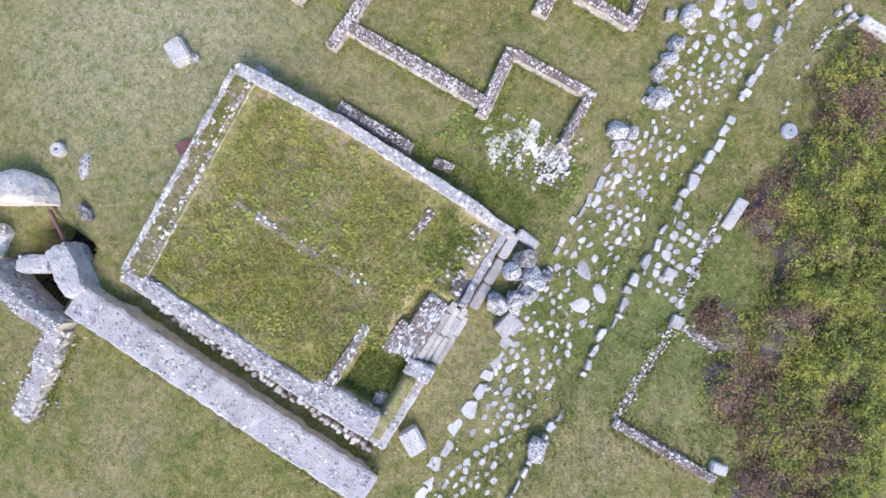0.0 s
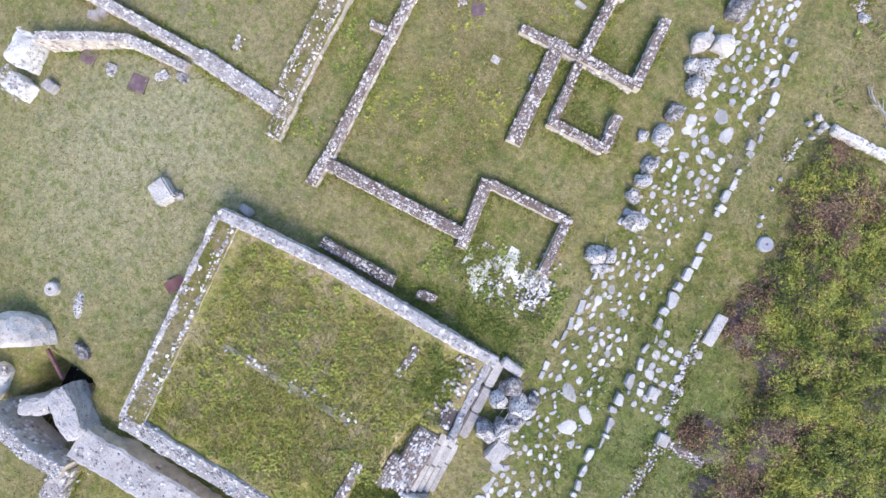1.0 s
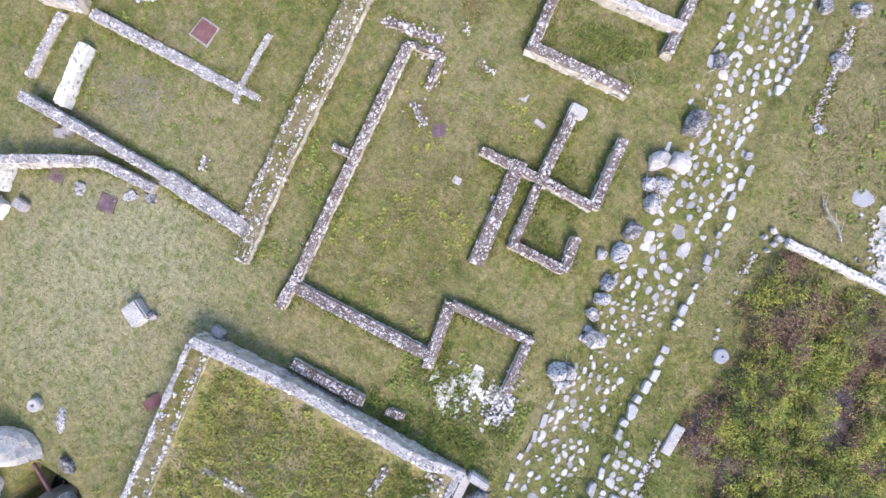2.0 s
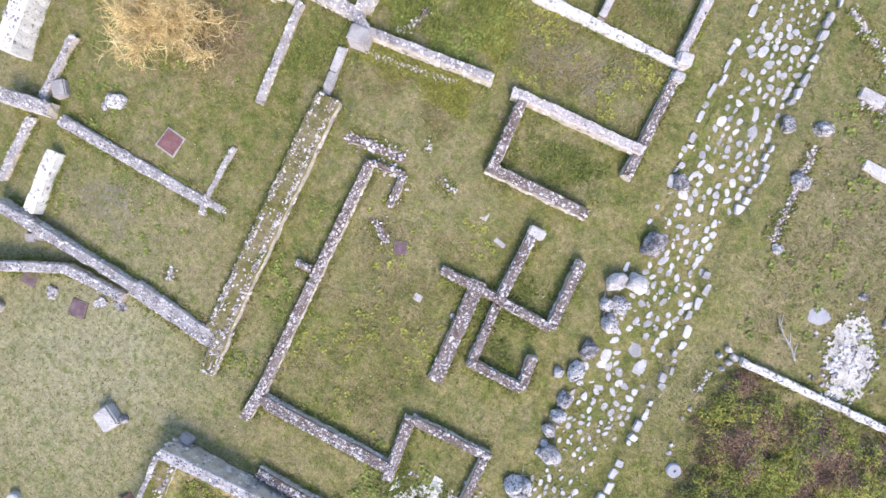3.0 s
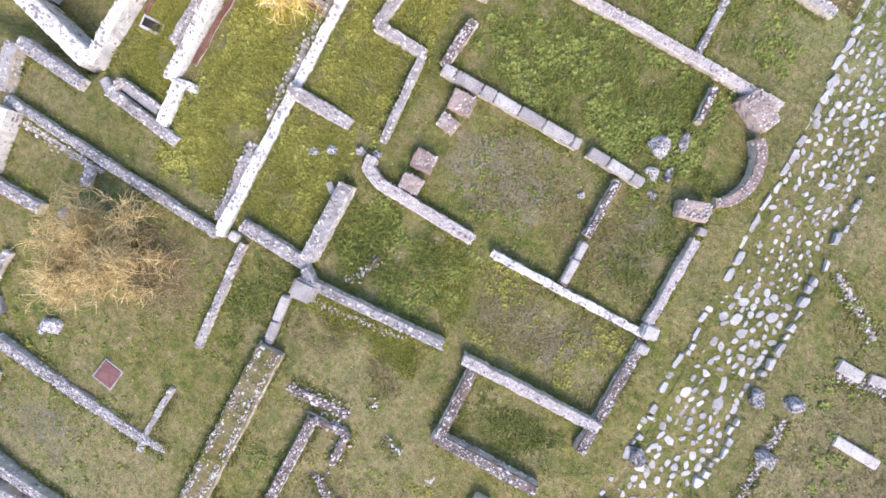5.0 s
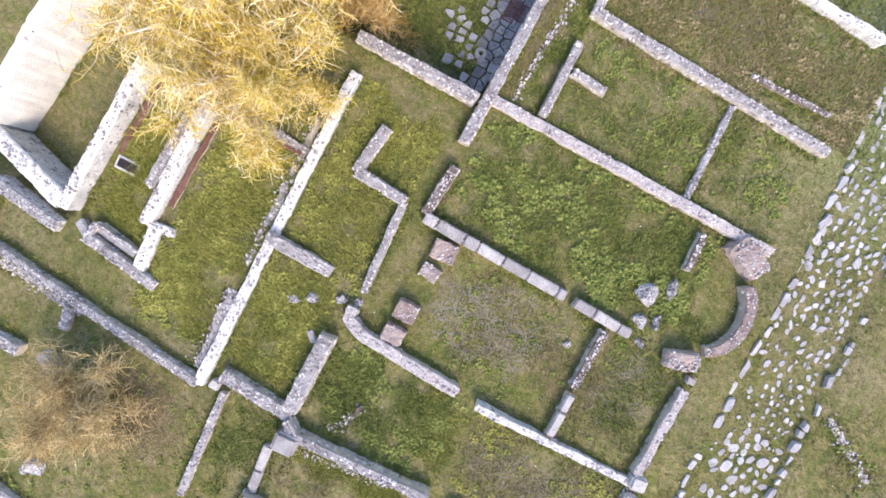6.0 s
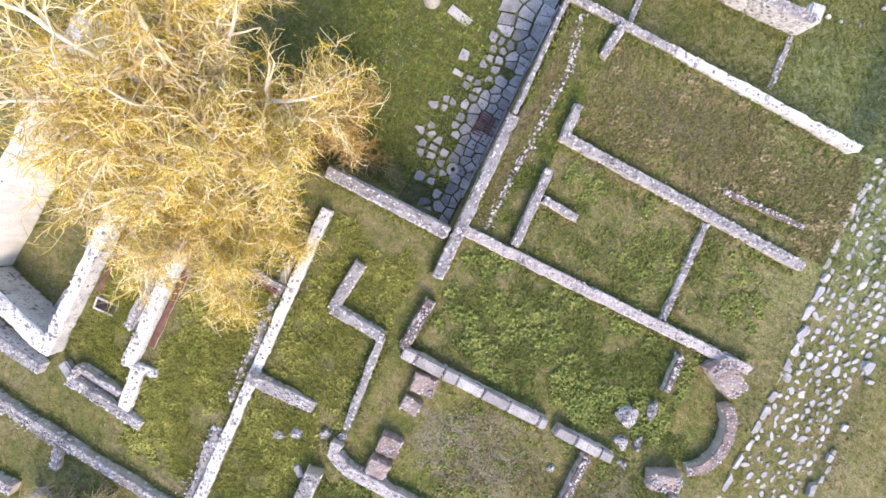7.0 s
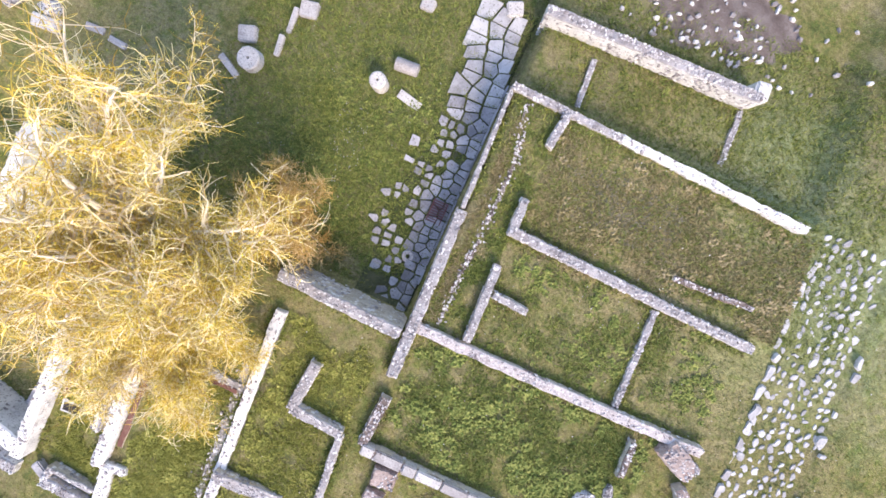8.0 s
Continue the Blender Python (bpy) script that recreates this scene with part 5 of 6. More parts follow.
def bare_tree(name, x, y, height, spread, limbs, twigs, label, bark, twig_mat, trunk_r, twig_len, droop, fine, subs=3, north=0.0, buds=0):
    """A leafless crown: trunk, limbs one by one, side branches, a dense mass of thin twigs and tufts of yellow shoots."""
    z = gz(x, y)
    root = thing(name, x, y, z, label, "tree" if height > 4 else "shrub")
    trunk = grow((0, 0, -0.2), (0.05, 0, 1), height * 0.3, trunk_r, 5, 0.06, 0, 0.75)
    side_paths, twig_paths, shoots = [], [], []
    v, f = tube_rows([trunk], 10)
    mesh_object("trunk", v, f, bark, root, smooth=True)
    fork = trunk[-1][0]
    for i in range(limbs):
        a = 2 * math.pi * (i * 0.618 + random.random() * 0.1)
        up = 0.15 + 1.9 * (i / limbs) ** 1.3
        d = Vector((math.cos(a), math.sin(a) + north * 0.3, up)).normalized()
        reach = spread * (1.1 if up < 0.8 else 0.95) * random.uniform(0.88, 1.08) * (1 + north * (math.sin(a) - 0.7 * math.cos(a)))
        path = grow(fork + Vector((0, 0, random.uniform(-0.4, 0.2) * trunk_r * 2)), d, reach, trunk_r * 0.36, 10, 0.13, 0.02, 0.16)
        v, f = tube_rows([path], 6)
        mesh_object("limb", v, f, bark, root, smooth=True)
        for k in range(2, 11):
            for b in range(subs):
                q, r = path[k]
                way = d * 0.7 + Vector((random.gauss(0, 1), random.gauss(0, 1), random.gauss(0.25, 0.55))).normalized()
                sub = grow(q, way, reach * random.uniform(0.18, 0.36), max(r * 0.6, fine * 2.2), 5, 0.24, droop, 0.3)
                side_paths.append(sub)
                thick = 0.35 + 1.1 * max(0.0, min(1.0, 0.5 + 1.3 * noise.noise((sub[3][0] + Vector((x, y, 0))) * 0.5))) if height > 4 else 1.0
                for s in range(int(twigs * thick)):
                    q2, r2 = sub[random.randint(1, 5)]
                    w = (sub[-1][0] - sub[0][0]).normalized() * 0.7 + Vector((random.gauss(0, 0.8), random.gauss(0, 0.8), random.gauss(0.1, 0.5)))
                    twig_paths.append(grow(q2, w, twig_len * random.uniform(0.35, 1.2), fine * random.uniform(0.75, 1.6), 3, 0.38, droop, 0.5))
                    if buds and random.random() < buds * (thick - 0.35):
                        shoots.append(twig_paths[-1][random.randint(1, 2)][0])
    v, f = tube_rows(side_paths, 4)
    tagged(mesh_object("side_branch_mass", v, f, GOLD_BARK if height > 4 else twig_mat, root), kind="stuff")
    v, f = tube_rows(twig_paths, 3)
    tagged(mesh_object("twig_mass", v, f, twig_mat, root, "dense golden bare twigs" if height > 4 else "thin dry ochre twigs"), kind="stuff")
    if shoots:
        r = np.random.default_rng(int(abs(x * 10)))
        P = np.repeat(np.array([tuple(p) for p in shoots]), 4, axis=0)
        P += r.normal(0, 0.1, P.shape)
        A, B = r.normal(0, 0.012, P.shape), r.normal(0, 0.01, P.shape)
        V = np.stack([P - A, P + B, P + A, P - B], 1).reshape(-1, 3)
        tagged(mesh_object("shoot_mass", V.tolist(), np.arange(len(V)).reshape(-1, 4).tolist(), SHOOT, root, "tufts of bright yellow young shoots"), kind="stuff")
    return root


SHOOT = material("yellow_shoot", [(0.25, (0.38, 0.29, 0.03)), (0.5, (0.66, 0.54, 0.05)), (0.75, (0.82, 0.72, 0.14))], 0.7, 4, 0.8, 0, "island", amount=0.6)
random.seed(11)
bare_tree("willow_tree", -21.0, 36.4, 8.8, 4.75, 26, 25, "large bare willow with dense golden-yellow twigs", BARK, TWIG, 0.46, 0.7, 0.05, 0.0082, 4, 0.15, 0.8)
random.seed(12)
bare_tree("bare_shrub", -19.5, 18.95, 2.2, 2.1, 20, 9, "leafless ochre shrub standing on the lawn", BARK, DRY_TWIG, 0.1, 0.6, 0.03, 0.008, 4)

random.seed(14)
bare_tree("willow_tree", -19.1, 33.2, 5.2, 2.75, 18, 22, "low bare willow with pale golden twigs beside a larger one", BARK, TWIG, 0.2, 0.62, 0.05, 0.0072, 4, 0.0, 0.8)
random.seed(13)
bare_tree("bare_shrub", -18.0, 38.5, 3.2, 2.05, 18, 13, "leafless brownish shrub under the edge of the willow", BARK, GINGER_TWIG, 0.08, 0.55, 0.03, 0.007)


THICKET_STEM = material("bramble_stem", [(0.2, (0.11, 0.07, 0.06)), (0.5, (0.225, 0.155, 0.13)), (0.8, (0.36, 0.28, 0.25))], 0.6, 6, 0.9, 0, "island", amount=0.5)


def thicket(x, y, rx, ry, h, leaves, green):
    """A bramble bush: arching stems under an uneven, patchy cover of small leaves, thin at the rim."""
    z = gz(x, y)
    root = thing("bramble_bush", x, y, z, "tangled bramble thicket of yellow-green leaves and brown stems" if green > 0.3 else "bare brown bramble thicket with grey-brown stems", "bush", "bramble thicket")
    bm = bmesh.new()
    ring, mid = [], bm.verts.new((0, 0, 0.1))
    for i in range(40):
        a = 2 * math.pi * i / 40
        k = 0.92 + 0.3 * noise.noise((math.cos(a) * 3 + x, math.sin(a) * 3, y))
        px, py = rx * k * math.cos(a), ry * k * math.sin(a)
        ring.append((bm.verts.new((px * 0.6, py * 0.6, gz(x + px * 0.6, y + py * 0.6) - z + 0.09)), bm.verts.new((px, py, gz(x + px, y + py) - z - 0.02))))
    for (a, b), (d, e) in zip(ring, ring[1:] + ring[:1]):
        bm.faces.new((mid, a, d))
        bm.faces.new((a, b, e, d))
    part("litter", bm, THICKET_FLOOR, root, "dark purplish leaf litter")
    stems = []
    for i in range(170):
        a, k = random.random() * 6.28, math.sqrt(random.random()) * 1.2
        p = (rx * k * math.cos(a), ry * k * math.sin(a), gz(x + rx * k * math.cos(a), y + ry * k * math.sin(a)) - z - 0.05)
        stems.append(grow(p, (random.gauss(0, 1.1), random.gauss(0, 1.1), 1), h * random.uniform(0.6, 1.3) * (1.2 - 0.6 * k), 0.008, 5, 0.3, 0.14, 0.4))
    v, f = tube_rows(stems, 3)
    tagged(mesh_object("stem_mass", v, f, THICKET_STEM, root), kind="stuff")
    r = np.random.default_rng(int(abs(x * 100) + abs(y * 10)))
    for name, mat, share in (("foliage", LEAF, green), ("dead_foliage", DEAD_LEAF, (1 - green) * 0.5)):
        n, P, tries = int(leaves * share / 13), [], 0
        while len(P) < n * 34 and tries < 6 * n:
            tries += 1
            a, k = random.random() * 6.28, random.random() ** 0.5 * 1.15
            wx, wy = k * rx * math.cos(a), k * ry * math.sin(a)
            gx, gy = x + wx, y + wy
            patchy = noise.noise((gx * 0.55, gy * 0.55, 7)) + 0.5 * noise.noise((gx * 1.7, gy * 1.7, 5))
            if name == "dead_foliage":
                patchy = -patchy
            if patchy - 0.9 * max(0, k - 0.7) < random.uniform(-0.45, 0.1):
                continue
            mound = 0.65 + 0.6 * noise.noise((gx * 0.9, gy * 0.9, 2)) + 0.3 * noise.noise((gx * 2.6, gy * 2.6, 4))
            top = h * max(0.05, 1 - (k / 1.15) ** 2.5) * mound * random.uniform(0.7, 1.05)
            wide = random.uniform(0.07, 0.2)
            for b in range(34):
                ox, oy, oz = random.gauss(0, wide), random.gauss(0, wide), random.gauss(0, wide * 0.35)
                P.append((wx + ox, wy + oy, max(0.02, top + oz - (ox * ox + oy * oy) / (wide * 5)) + gz(gx, gy) - z))
        P = np.array(P)
        n = len(P)
        L = r.normal(size=(n, 2, 3))
        L[:, :, 2] *= 0.35
        L /= np.linalg.norm(L, axis=2, keepdims=True)
        size = r.uniform(0.02, 0.05, (n, 1))
        A, B = L[:, 0] * size, L[:, 1] * size * 0.8
        V = np.stack([P - A, P + B, P + A, P - B], 1).reshape(-1, 3)
        tagged(mesh_object(name, V.tolist(), np.arange(4 * n).reshape(-1, 4).tolist(), mat, root), kind="stuff")
    return root


random.seed(5)
for x, y, rx, ry, h, n, green in (
    (10.4, 14.6, 2.2, 2.0, 0.9, 9000, 0.4), (13.2, 15.4, 2.2, 1.8, 0.9, 8000, 0.45), (11.0, 11.2, 2.2, 2.1, 1.0, 10000, 0.8), (13.8, 12.0, 2.4, 2.3, 1.2, 10000, 0.85),
    (12.0, 8.4, 2.2, 2.1, 1.0, 10000, 0.75), (14.8, 9.0, 2.3, 2.2, 1.2, 10000, 0.85), (12.8, 5.6, 2.1, 2.0, 0.9, 9000, 0.7), (15.4, 5.8, 2.3, 2.2, 1.2, 10000, 0.85),
    (13.9, 2.6, 1.9, 1.9, 0.8, 8000, 0.35), (16.2, 2.4, 2.2, 2.1, 1.0, 9000, 0.65), (15.0, -0.6, 1.9, 2.0, 0.8, 7000, 0.25), (17.2, -1.0, 2.0, 2.0, 1.0, 6000, 0.4), (16.6, 12.6, 2.1, 2.3, 1.0, 8000, 0.7), (18.0, 6.5, 2.2, 2.4, 1.1, 8000, 0.7), (16.2, 15.6, 2.0, 1.8, 0.9, 7000, 0.6),
    (9.3, 9.4, 1.1, 1.5, 0.55, 3000, 0.2), (10.1, 4.3, 1.2, 0.9, 0.5, 2600, 0.15), (9.2, 16.2, 1.0, 1.0, 0.6, 2600, 0.3), (11.3, 2.4, 1.3, 1.2, 0.5, 3000, 0.15),
):
    thicket(x, y, rx, ry, h * 1.25, n, green)


def dead_branch(x, y, length, turn):
    root = thing("dead_branch", x, y, gz(x, y), "bleached dead branch lying in the rough grass", "branch")
    paths = [grow((0, 0, 0.3), (math.cos(turn), math.sin(turn), 0.1), length, 0.035, 6, 0.12, 0.02, 0.2)]
    for k in range(1, 7):
        for s in range(2):
            paths.append(grow(paths[0][k][0], (math.cos(turn + random.uniform(-1, 1)), math.sin(turn + random.uniform(-1, 1)), 0.2), length * 0.4, 0.018, 4, 0.2, 0.05, 0.3))
    v, f = tube_rows(paths, 4)
    tagged(mesh_object("twig_mass", v, f, PALE, root), kind="stuff")


dead_branch(10.4, 18.6, 1.5, 2.5)
dead_branch(15.0, 7.2, 1.6, 2.0)
dead_branch(14.6, 5.2, 1.4, 1.0)

# ---- grass tufts ----
def tufts(name, n, x0, x1, y0, y1, size, seed, height=None, mat=None, label="short tufts of green and straw-coloured grass", clump=None):
    """Blades of grass in threes; clump: how strongly they gather, and over what distance."""
    r = np.random.default_rng(seed)
    X, Y = r.uniform(x0, x1, n), r.uniform(y0, y1, n)
    if clump:
        u = np.array([noise.noise((x / clump[1], y / clump[1], seed)) for x, y in zip(X, Y)])
        edge = np.minimum.reduce([X - x0, x1 - X, Y - y0, y1 - Y]) / clump[1]
        keep = u + 0.25 * np.tanh(edge * 2 - 1) > r.uniform(-0.3, 0.3, n) + clump[0]
        X, Y = X[keep], Y[keep]
        n = len(X)
    return blades(name, X, Y, (height or turf)(X, Y), size, r, mat or TUFT, label)


def blades(name, X, Y, Z, size, r, mat, label):
    n = len(X)
    V = np.zeros((n, 3, 3, 3))
    a = r.uniform(0, 6.28, (n, 3))
    s = size * r.uniform(0.5, 1.5, (n, 3))
    lean = r.normal(0, 0.8, (n, 3, 2))
    for k, (q, h) in enumerate(((-0.16, 0), (0.16, 0), (0, 1))):
        V[:, :, k, 0] = X[:, None] + q * s * np.cos(a) + (lean[..., 0] * s if h else 0)
        V[:, :, k, 1] = Y[:, None] + q * s * np.sin(a) + (lean[..., 1] * s if h else 0)
        V[:, :, k, 2] = Z[:, None] - 0.005 + h * s * 0.8
    ob = mesh_object(name, V.reshape(-1, 3).tolist(), np.arange(9 * n).reshape(-1, 3).tolist(), mat)
    return tagged(ob, label, "grass", kind="stuff")


def foot_grass(name, density, reach, size, seed, mat, label, share):
    """Longer grass left standing along the feet of the walls."""
    r = np.random.default_rng(seed)
    P = []
    for pts, w in FEET:
        for (xa, ya), (xb, yb) in zip(pts, pts[1:]):
            L = math.hypot(xb - xa, yb - ya)
            if L < 1e-4:
                continue
            px, py = -(yb - ya) / L, (xb - xa) / L
            for side in (-1, 1):
                if noise.noise((xa * 0.45 + side * 9, ya * 0.45, seed)) < share:
                    continue
                k = r.poisson(L * density)
                f, d = r.uniform(0, 1, k), side * (w / 2 + 0.02 + np.abs(r.normal(0, reach, k)))
                P += list(zip(xa + (xb - xa) * f + px * d, ya + (yb - ya) * f + py * d))
    P = np.array(P)
    return blades(name, P[:, 0], P[:, 1], turf(P[:, 0], P[:, 1]), size, r, mat, label)


tufts("grass_tufts", 105000, -30, 22, -15, 54, 0.075, 21)
tufts("weeds", 1500, -11.9, -9.9, 23.8, 26.0, 0.13, 98, None, WEED, "rank dark weeds in a shallow hollow")
tufts("weeds", 2600, -3.8, 1.3, 3.3, 4.5, 0.13, 99, None, WEED, "rank dark weeds in the ditch beside the podium", (-0.1, 0.9))
foot_grass("wall_foot_grass", 38, 0.13, 0.11, 301, WEED, "rank green grass along the feet of the walls", -0.1)
foot_grass("wall_foot_grass", 30, 0.16, 0.10, 302, DRY_BLADE, "dry straw-coloured grass along the feet of the walls", 0.05)
foot_grass("wall_foot_grass", 30, 0.18, 0.10, 303, LUSH, "yellow-green grass along the feet of the walls", 0.05)
tufts("podium_tufts", 9000, -9.8, 0.3, -5.5, 2.6, 0.085, 22, podium_top)
for k, (n, x0, x1, y0, y1, at) in enumerate(((16000, -9.4, 1.5, 42.0, 46.3, -0.2), (9000, -9.0, 0.2, 27.3, 31.7, 0.1), (17000, 6.8, 20, 18.5, 34, 0.0), (7000, -8.2, -2.7, 7.0, 17.5, 0.1), (5000, -6, 1, 23.3, 26.7, 0.05), (6000, -11.2, -10.8, 37.5, 46, 0.0), (5000, -11.5, -6.5, 20.0, 22.4, 0.0))):
    tufts("dry_grass", n, x0, x1, y0, y1, 0.085, 60 + k, None, DRY_BLADE, "rough dry brownish grass growing in the ruins", (at, 1.6))
for k, (n, x0, x1, y0, y1, at) in enumerate(((7000, 9.6, 14, -1, 16, 0.1), (16000, -11, -1.2, 32.4, 36.8, 0.0), (6000, -3.2, 2.4, 3.2, 7.5, 0.0), (9000, -11.6, -7.0, 22.8, 26.6, 0.1), (8000, -9, -0.5, 37.4, 41.3, 0.15), (12000, -20, -12.5, 37.2, 44.5, 0.0), (4000, -4.4, 0.3, 20.0, 22.8, 0.1), (3000, -1.5, 0.4, 12.6, 17.5, 0.0), (5000, -10.6, -9.6, 38, 46, 0.0), (5000, -3.0, 0.5, 27.4, 33.8, 0.1), (4000, 3.5, 7, -8, 10, 0.15), (16000, -11, 4, 42, 54, -0.25), (22000, -24, -12, 38, 52, -0.3), (3000, -14.3, -12.2, 17.5, 22.4, 0.0))):
    tufts("weeds", n, x0, x1, y0, y1, 0.11, 80 + k, None, WEED, "patch of dark green weeds and rank grass", (at, 1.1))
for k, (n, x0, x1, y0, y1, at) in enumerate(((22000, -20, -16.6, 23.2, 31.5, -0.05), (20000, -15.8, -12.2, 23.5, 35.5, -0.05), (15000, -23.4, -20.9, 25.6, 31, -0.1), (6000, -15.5, -12, 23.0, 28.2, -0.1), (7000, -11.6, -6.4, 21.0, 22.4, -0.2), (3500, -8.0, -6.0, 23.2, 26.6, 0.1))):
    tufts("spring_grass", n, x0, x1, y0, y1, 0.1, 110 + k, None, LUSH, "bright yellow-green spring grass between the walls", (at, 1.2))
for k, (n, at) in enumerate(((9000, 0.05),)):
    tufts("podium_weeds", n, -9.6, 0.2, -5.4, 2.5, 0.12, 130 + k, podium_top, LUSH, "yellow-green clumps of grass on the podium", (at, 0.9))
    tufts("podium_weeds", 2500, -1.3, 0.3, 0.3, 2.3, 0.13, 151, podium_top, WEED, "dark rank weeds on the podium", (-0.1, 0.8))
    tufts("pit_weeds", 3500, -1.35, 0.45, -5.2, -3.1, 0.14, 150, podium_top, WEED, "dark weeds in the sunken corner of the podium")
    tufts("podium_dry_grass", 6000, -9.6, 0.2, -5.4, 2.5, 0.1, 140 + k, podium_top, DRY_BLADE, "straw-brown grass on the podium", (0.1, 1.3))
for k, (n, x0, x1, y0, y1) in enumerate(((22000, 2.5, 10, -11, 18), (18000, -12, 4, 36, 54), (17000, -25, -12, 37.5, 53), (8000, 1, 6, 26, 40))):
    tufts("lawn_grass", n, x0, x1, y0, y1, 0.06, 170 + k, None, LAWN, "short fresh green grass of the lawn", (-0.25, 2.5))


def rosettes(name, n, x0, x1, y0, y1, size, seed, mat, label, height=None):
    """Leafy weeds: low rosettes of broad arching leaves, gathered in drifts."""
    r = np.random.default_rng(seed)
    X, Y = r.uniform(x0, x1, n), r.uniform(y0, y1, n)
    keep = np.array([noise.noise((x * 0.55, y * 0.55, seed)) + 0.4 * noise.noise((x * 1.9, y * 1.9, seed)) for x, y in zip(X, Y)]) > r.uniform(-0.1, 0.5, n)
    X, Y = X[keep], Y[keep]
    n, m = len(X), 9
    Z = (height or turf)(X, Y)
    grow_to = size * r.uniform(0.5, 1.5, (n, 1)) * r.uniform(0.7, 1.2, (n, m))
    a = np.arange(m) * 2 * np.pi / m + r.uniform(0, 6.28, (n, 1)) + r.normal(0, 0.25, (n, m))
    c, s = np.cos(a), np.sin(a)
    V = np.zeros((n, m, 4, 3))
    for k, (out, side, up) in enumerate(((0.05, 0, 0.02), (0.55, 0.2, 0.42), (1.0, 0, 0.3), (0.55, -0.2, 0.42))):
        V[:, :, k, 0] = X[:, None] + grow_to * (out * c - side * s)
        V[:, :, k, 1] = Y[:, None] + grow_to * (out * s + side * c)
        V[:, :, k, 2] = Z[:, None] + grow_to * up
    ob = mesh_object(name, V.reshape(-1, 3).tolist(), np.arange(4 * n * m).reshape(-1, 4).tolist(), mat)
    return tagged(ob, label, "weeds", kind="stuff")


for k, (n, x0, x1, y0, y1, size, mat) in enumerate((
    (2400, -11, -1.2, 32.4, 36.8, 0.16, WEED), (900, -9, 0.2, 37.4, 41.3, 0.13, WEED), (700, -8.2, -2.7, 7, 17.5, 0.12, LUSH), (900, -11.5, -6.5, 23, 26.6, 0.14, WEED),
    (700, -6, 0.4, 23.3, 26.7, 0.11, LUSH), (1300, -15.8, -12.2, 23.5, 35.5, 0.13, LUSH), (1100, -20, -16.9, 23, 31.5, 0.13, LUSH), (700, -9, 0, 27.3, 31.7, 0.11, WEED), (900, -9.4, 1.5, 42, 46.3, 0.14, DRY_BLADE),
    (1500, -20, -12.8, 37.3, 46, 0.12, WEED), (900, -23, -15, 9, 21, 0.12, WEED), (900, 6.8, 16, 18.5, 34, 0.15, WEED), (600, -10.7, -9.3, 7, 18, 0.12, WEED), (500, -3.4, 2.4, 3.2, 7.5, 0.14, WEED))):
    rosettes("leafy_weeds", n, x0, x1, y0, y1, size, 400 + k, mat, "drift of leafy weeds among the grass")
rosettes("leafy_weeds", 1300, -9.8, 0.2, -5.4, 2.6, 0.13, 440, LUSH, "yellow-green leafy weeds on the podium", podium_top)
rosettes("leafy_weeds", 900, -9.8, 0.2, -5.4, 2.6, 0.13, 441, WEED, "green leafy weeds on the podium", podium_top)


def flowers(n, x0, x1, y0, y1, seed, clump=None):
    """Tiny white flower heads just over the turf."""
    r = np.random.default_rng(seed)
    X, Y = r.uniform(x0, x1, n), r.uniform(y0, y1, n)
    keep = np.array([noise.noise((x * 0.5, y * 0.5, seed)) > (0.0 if clump else -0.4) for x, y in zip(X, Y)])
    X, Y = X[keep], Y[keep]
    n = len(X)
    P = np.stack([X, Y, turf(X, Y) + r.uniform(0.05, 0.1, n)], -1)
    s = r.uniform(0.012, 0.028, (n, 1))
    A, B = np.hstack([s, 0 * s, 0.2 * s]), np.hstack([0 * s, s, 0.1 * s])
    V = np.stack([P - A, P + B, P + A, P - B], 1).reshape(-1, 3)
    return tagged(mesh_object("wild_flowers", V.tolist(), np.arange(4 * n).reshape(-1, 4).tolist(), PALE_RUBBLE), "scattered tiny white flowers in the grass", "flowers", kind="stuff")


flowers(1500, -22, 10, -12, 47, 201)
flowers(260, -20, -16.5, 40, 44, 202, True)
rl = np.random.default_rng(9)
LX, LY = rl.normal(-17.4, 1.0, 5000), rl.normal(19.5, 1.1, 5000)
LP = np.stack([LX, LY, turf(LX, LY) + 0.02 + rl.uniform(0, 0.03, 5000)], -1)
LA, LB = rl.normal(0, 0.022, (5000, 3)) * (1, 1, 0.3), rl.normal(0, 0.022, (5000, 3)) * (1, 1, 0.3)
tagged(mesh_object("leaf_litter", np.stack([LP - LA, LP + LB, LP + LA, LP - LB], 1).reshape(-1, 3).tolist(), np.arange(20000).reshape(-1, 4).tolist(), LITTER), "reddish-brown fallen leaves on the lawn beside the shrub", "leaves", kind="stuff")

# ---- paved street with its iron grating ----
random.seed(31)
street = tagged(sheet("paved_street", np.arange(-15.6, -11.95, 0.3), np.arange(36.95, 51.0, 0.3), lambda X, Y: turf(X, Y) + 0.012, JOINT,
                      keep=lambda x, y: x > -13.6 - 0.9 * sig((44 - y) / 2) + 0.35 * noise.noise((x, y, 0))), "ancient street of worn grey polygonal slabs with grass in the joints", "street", kind="structure")


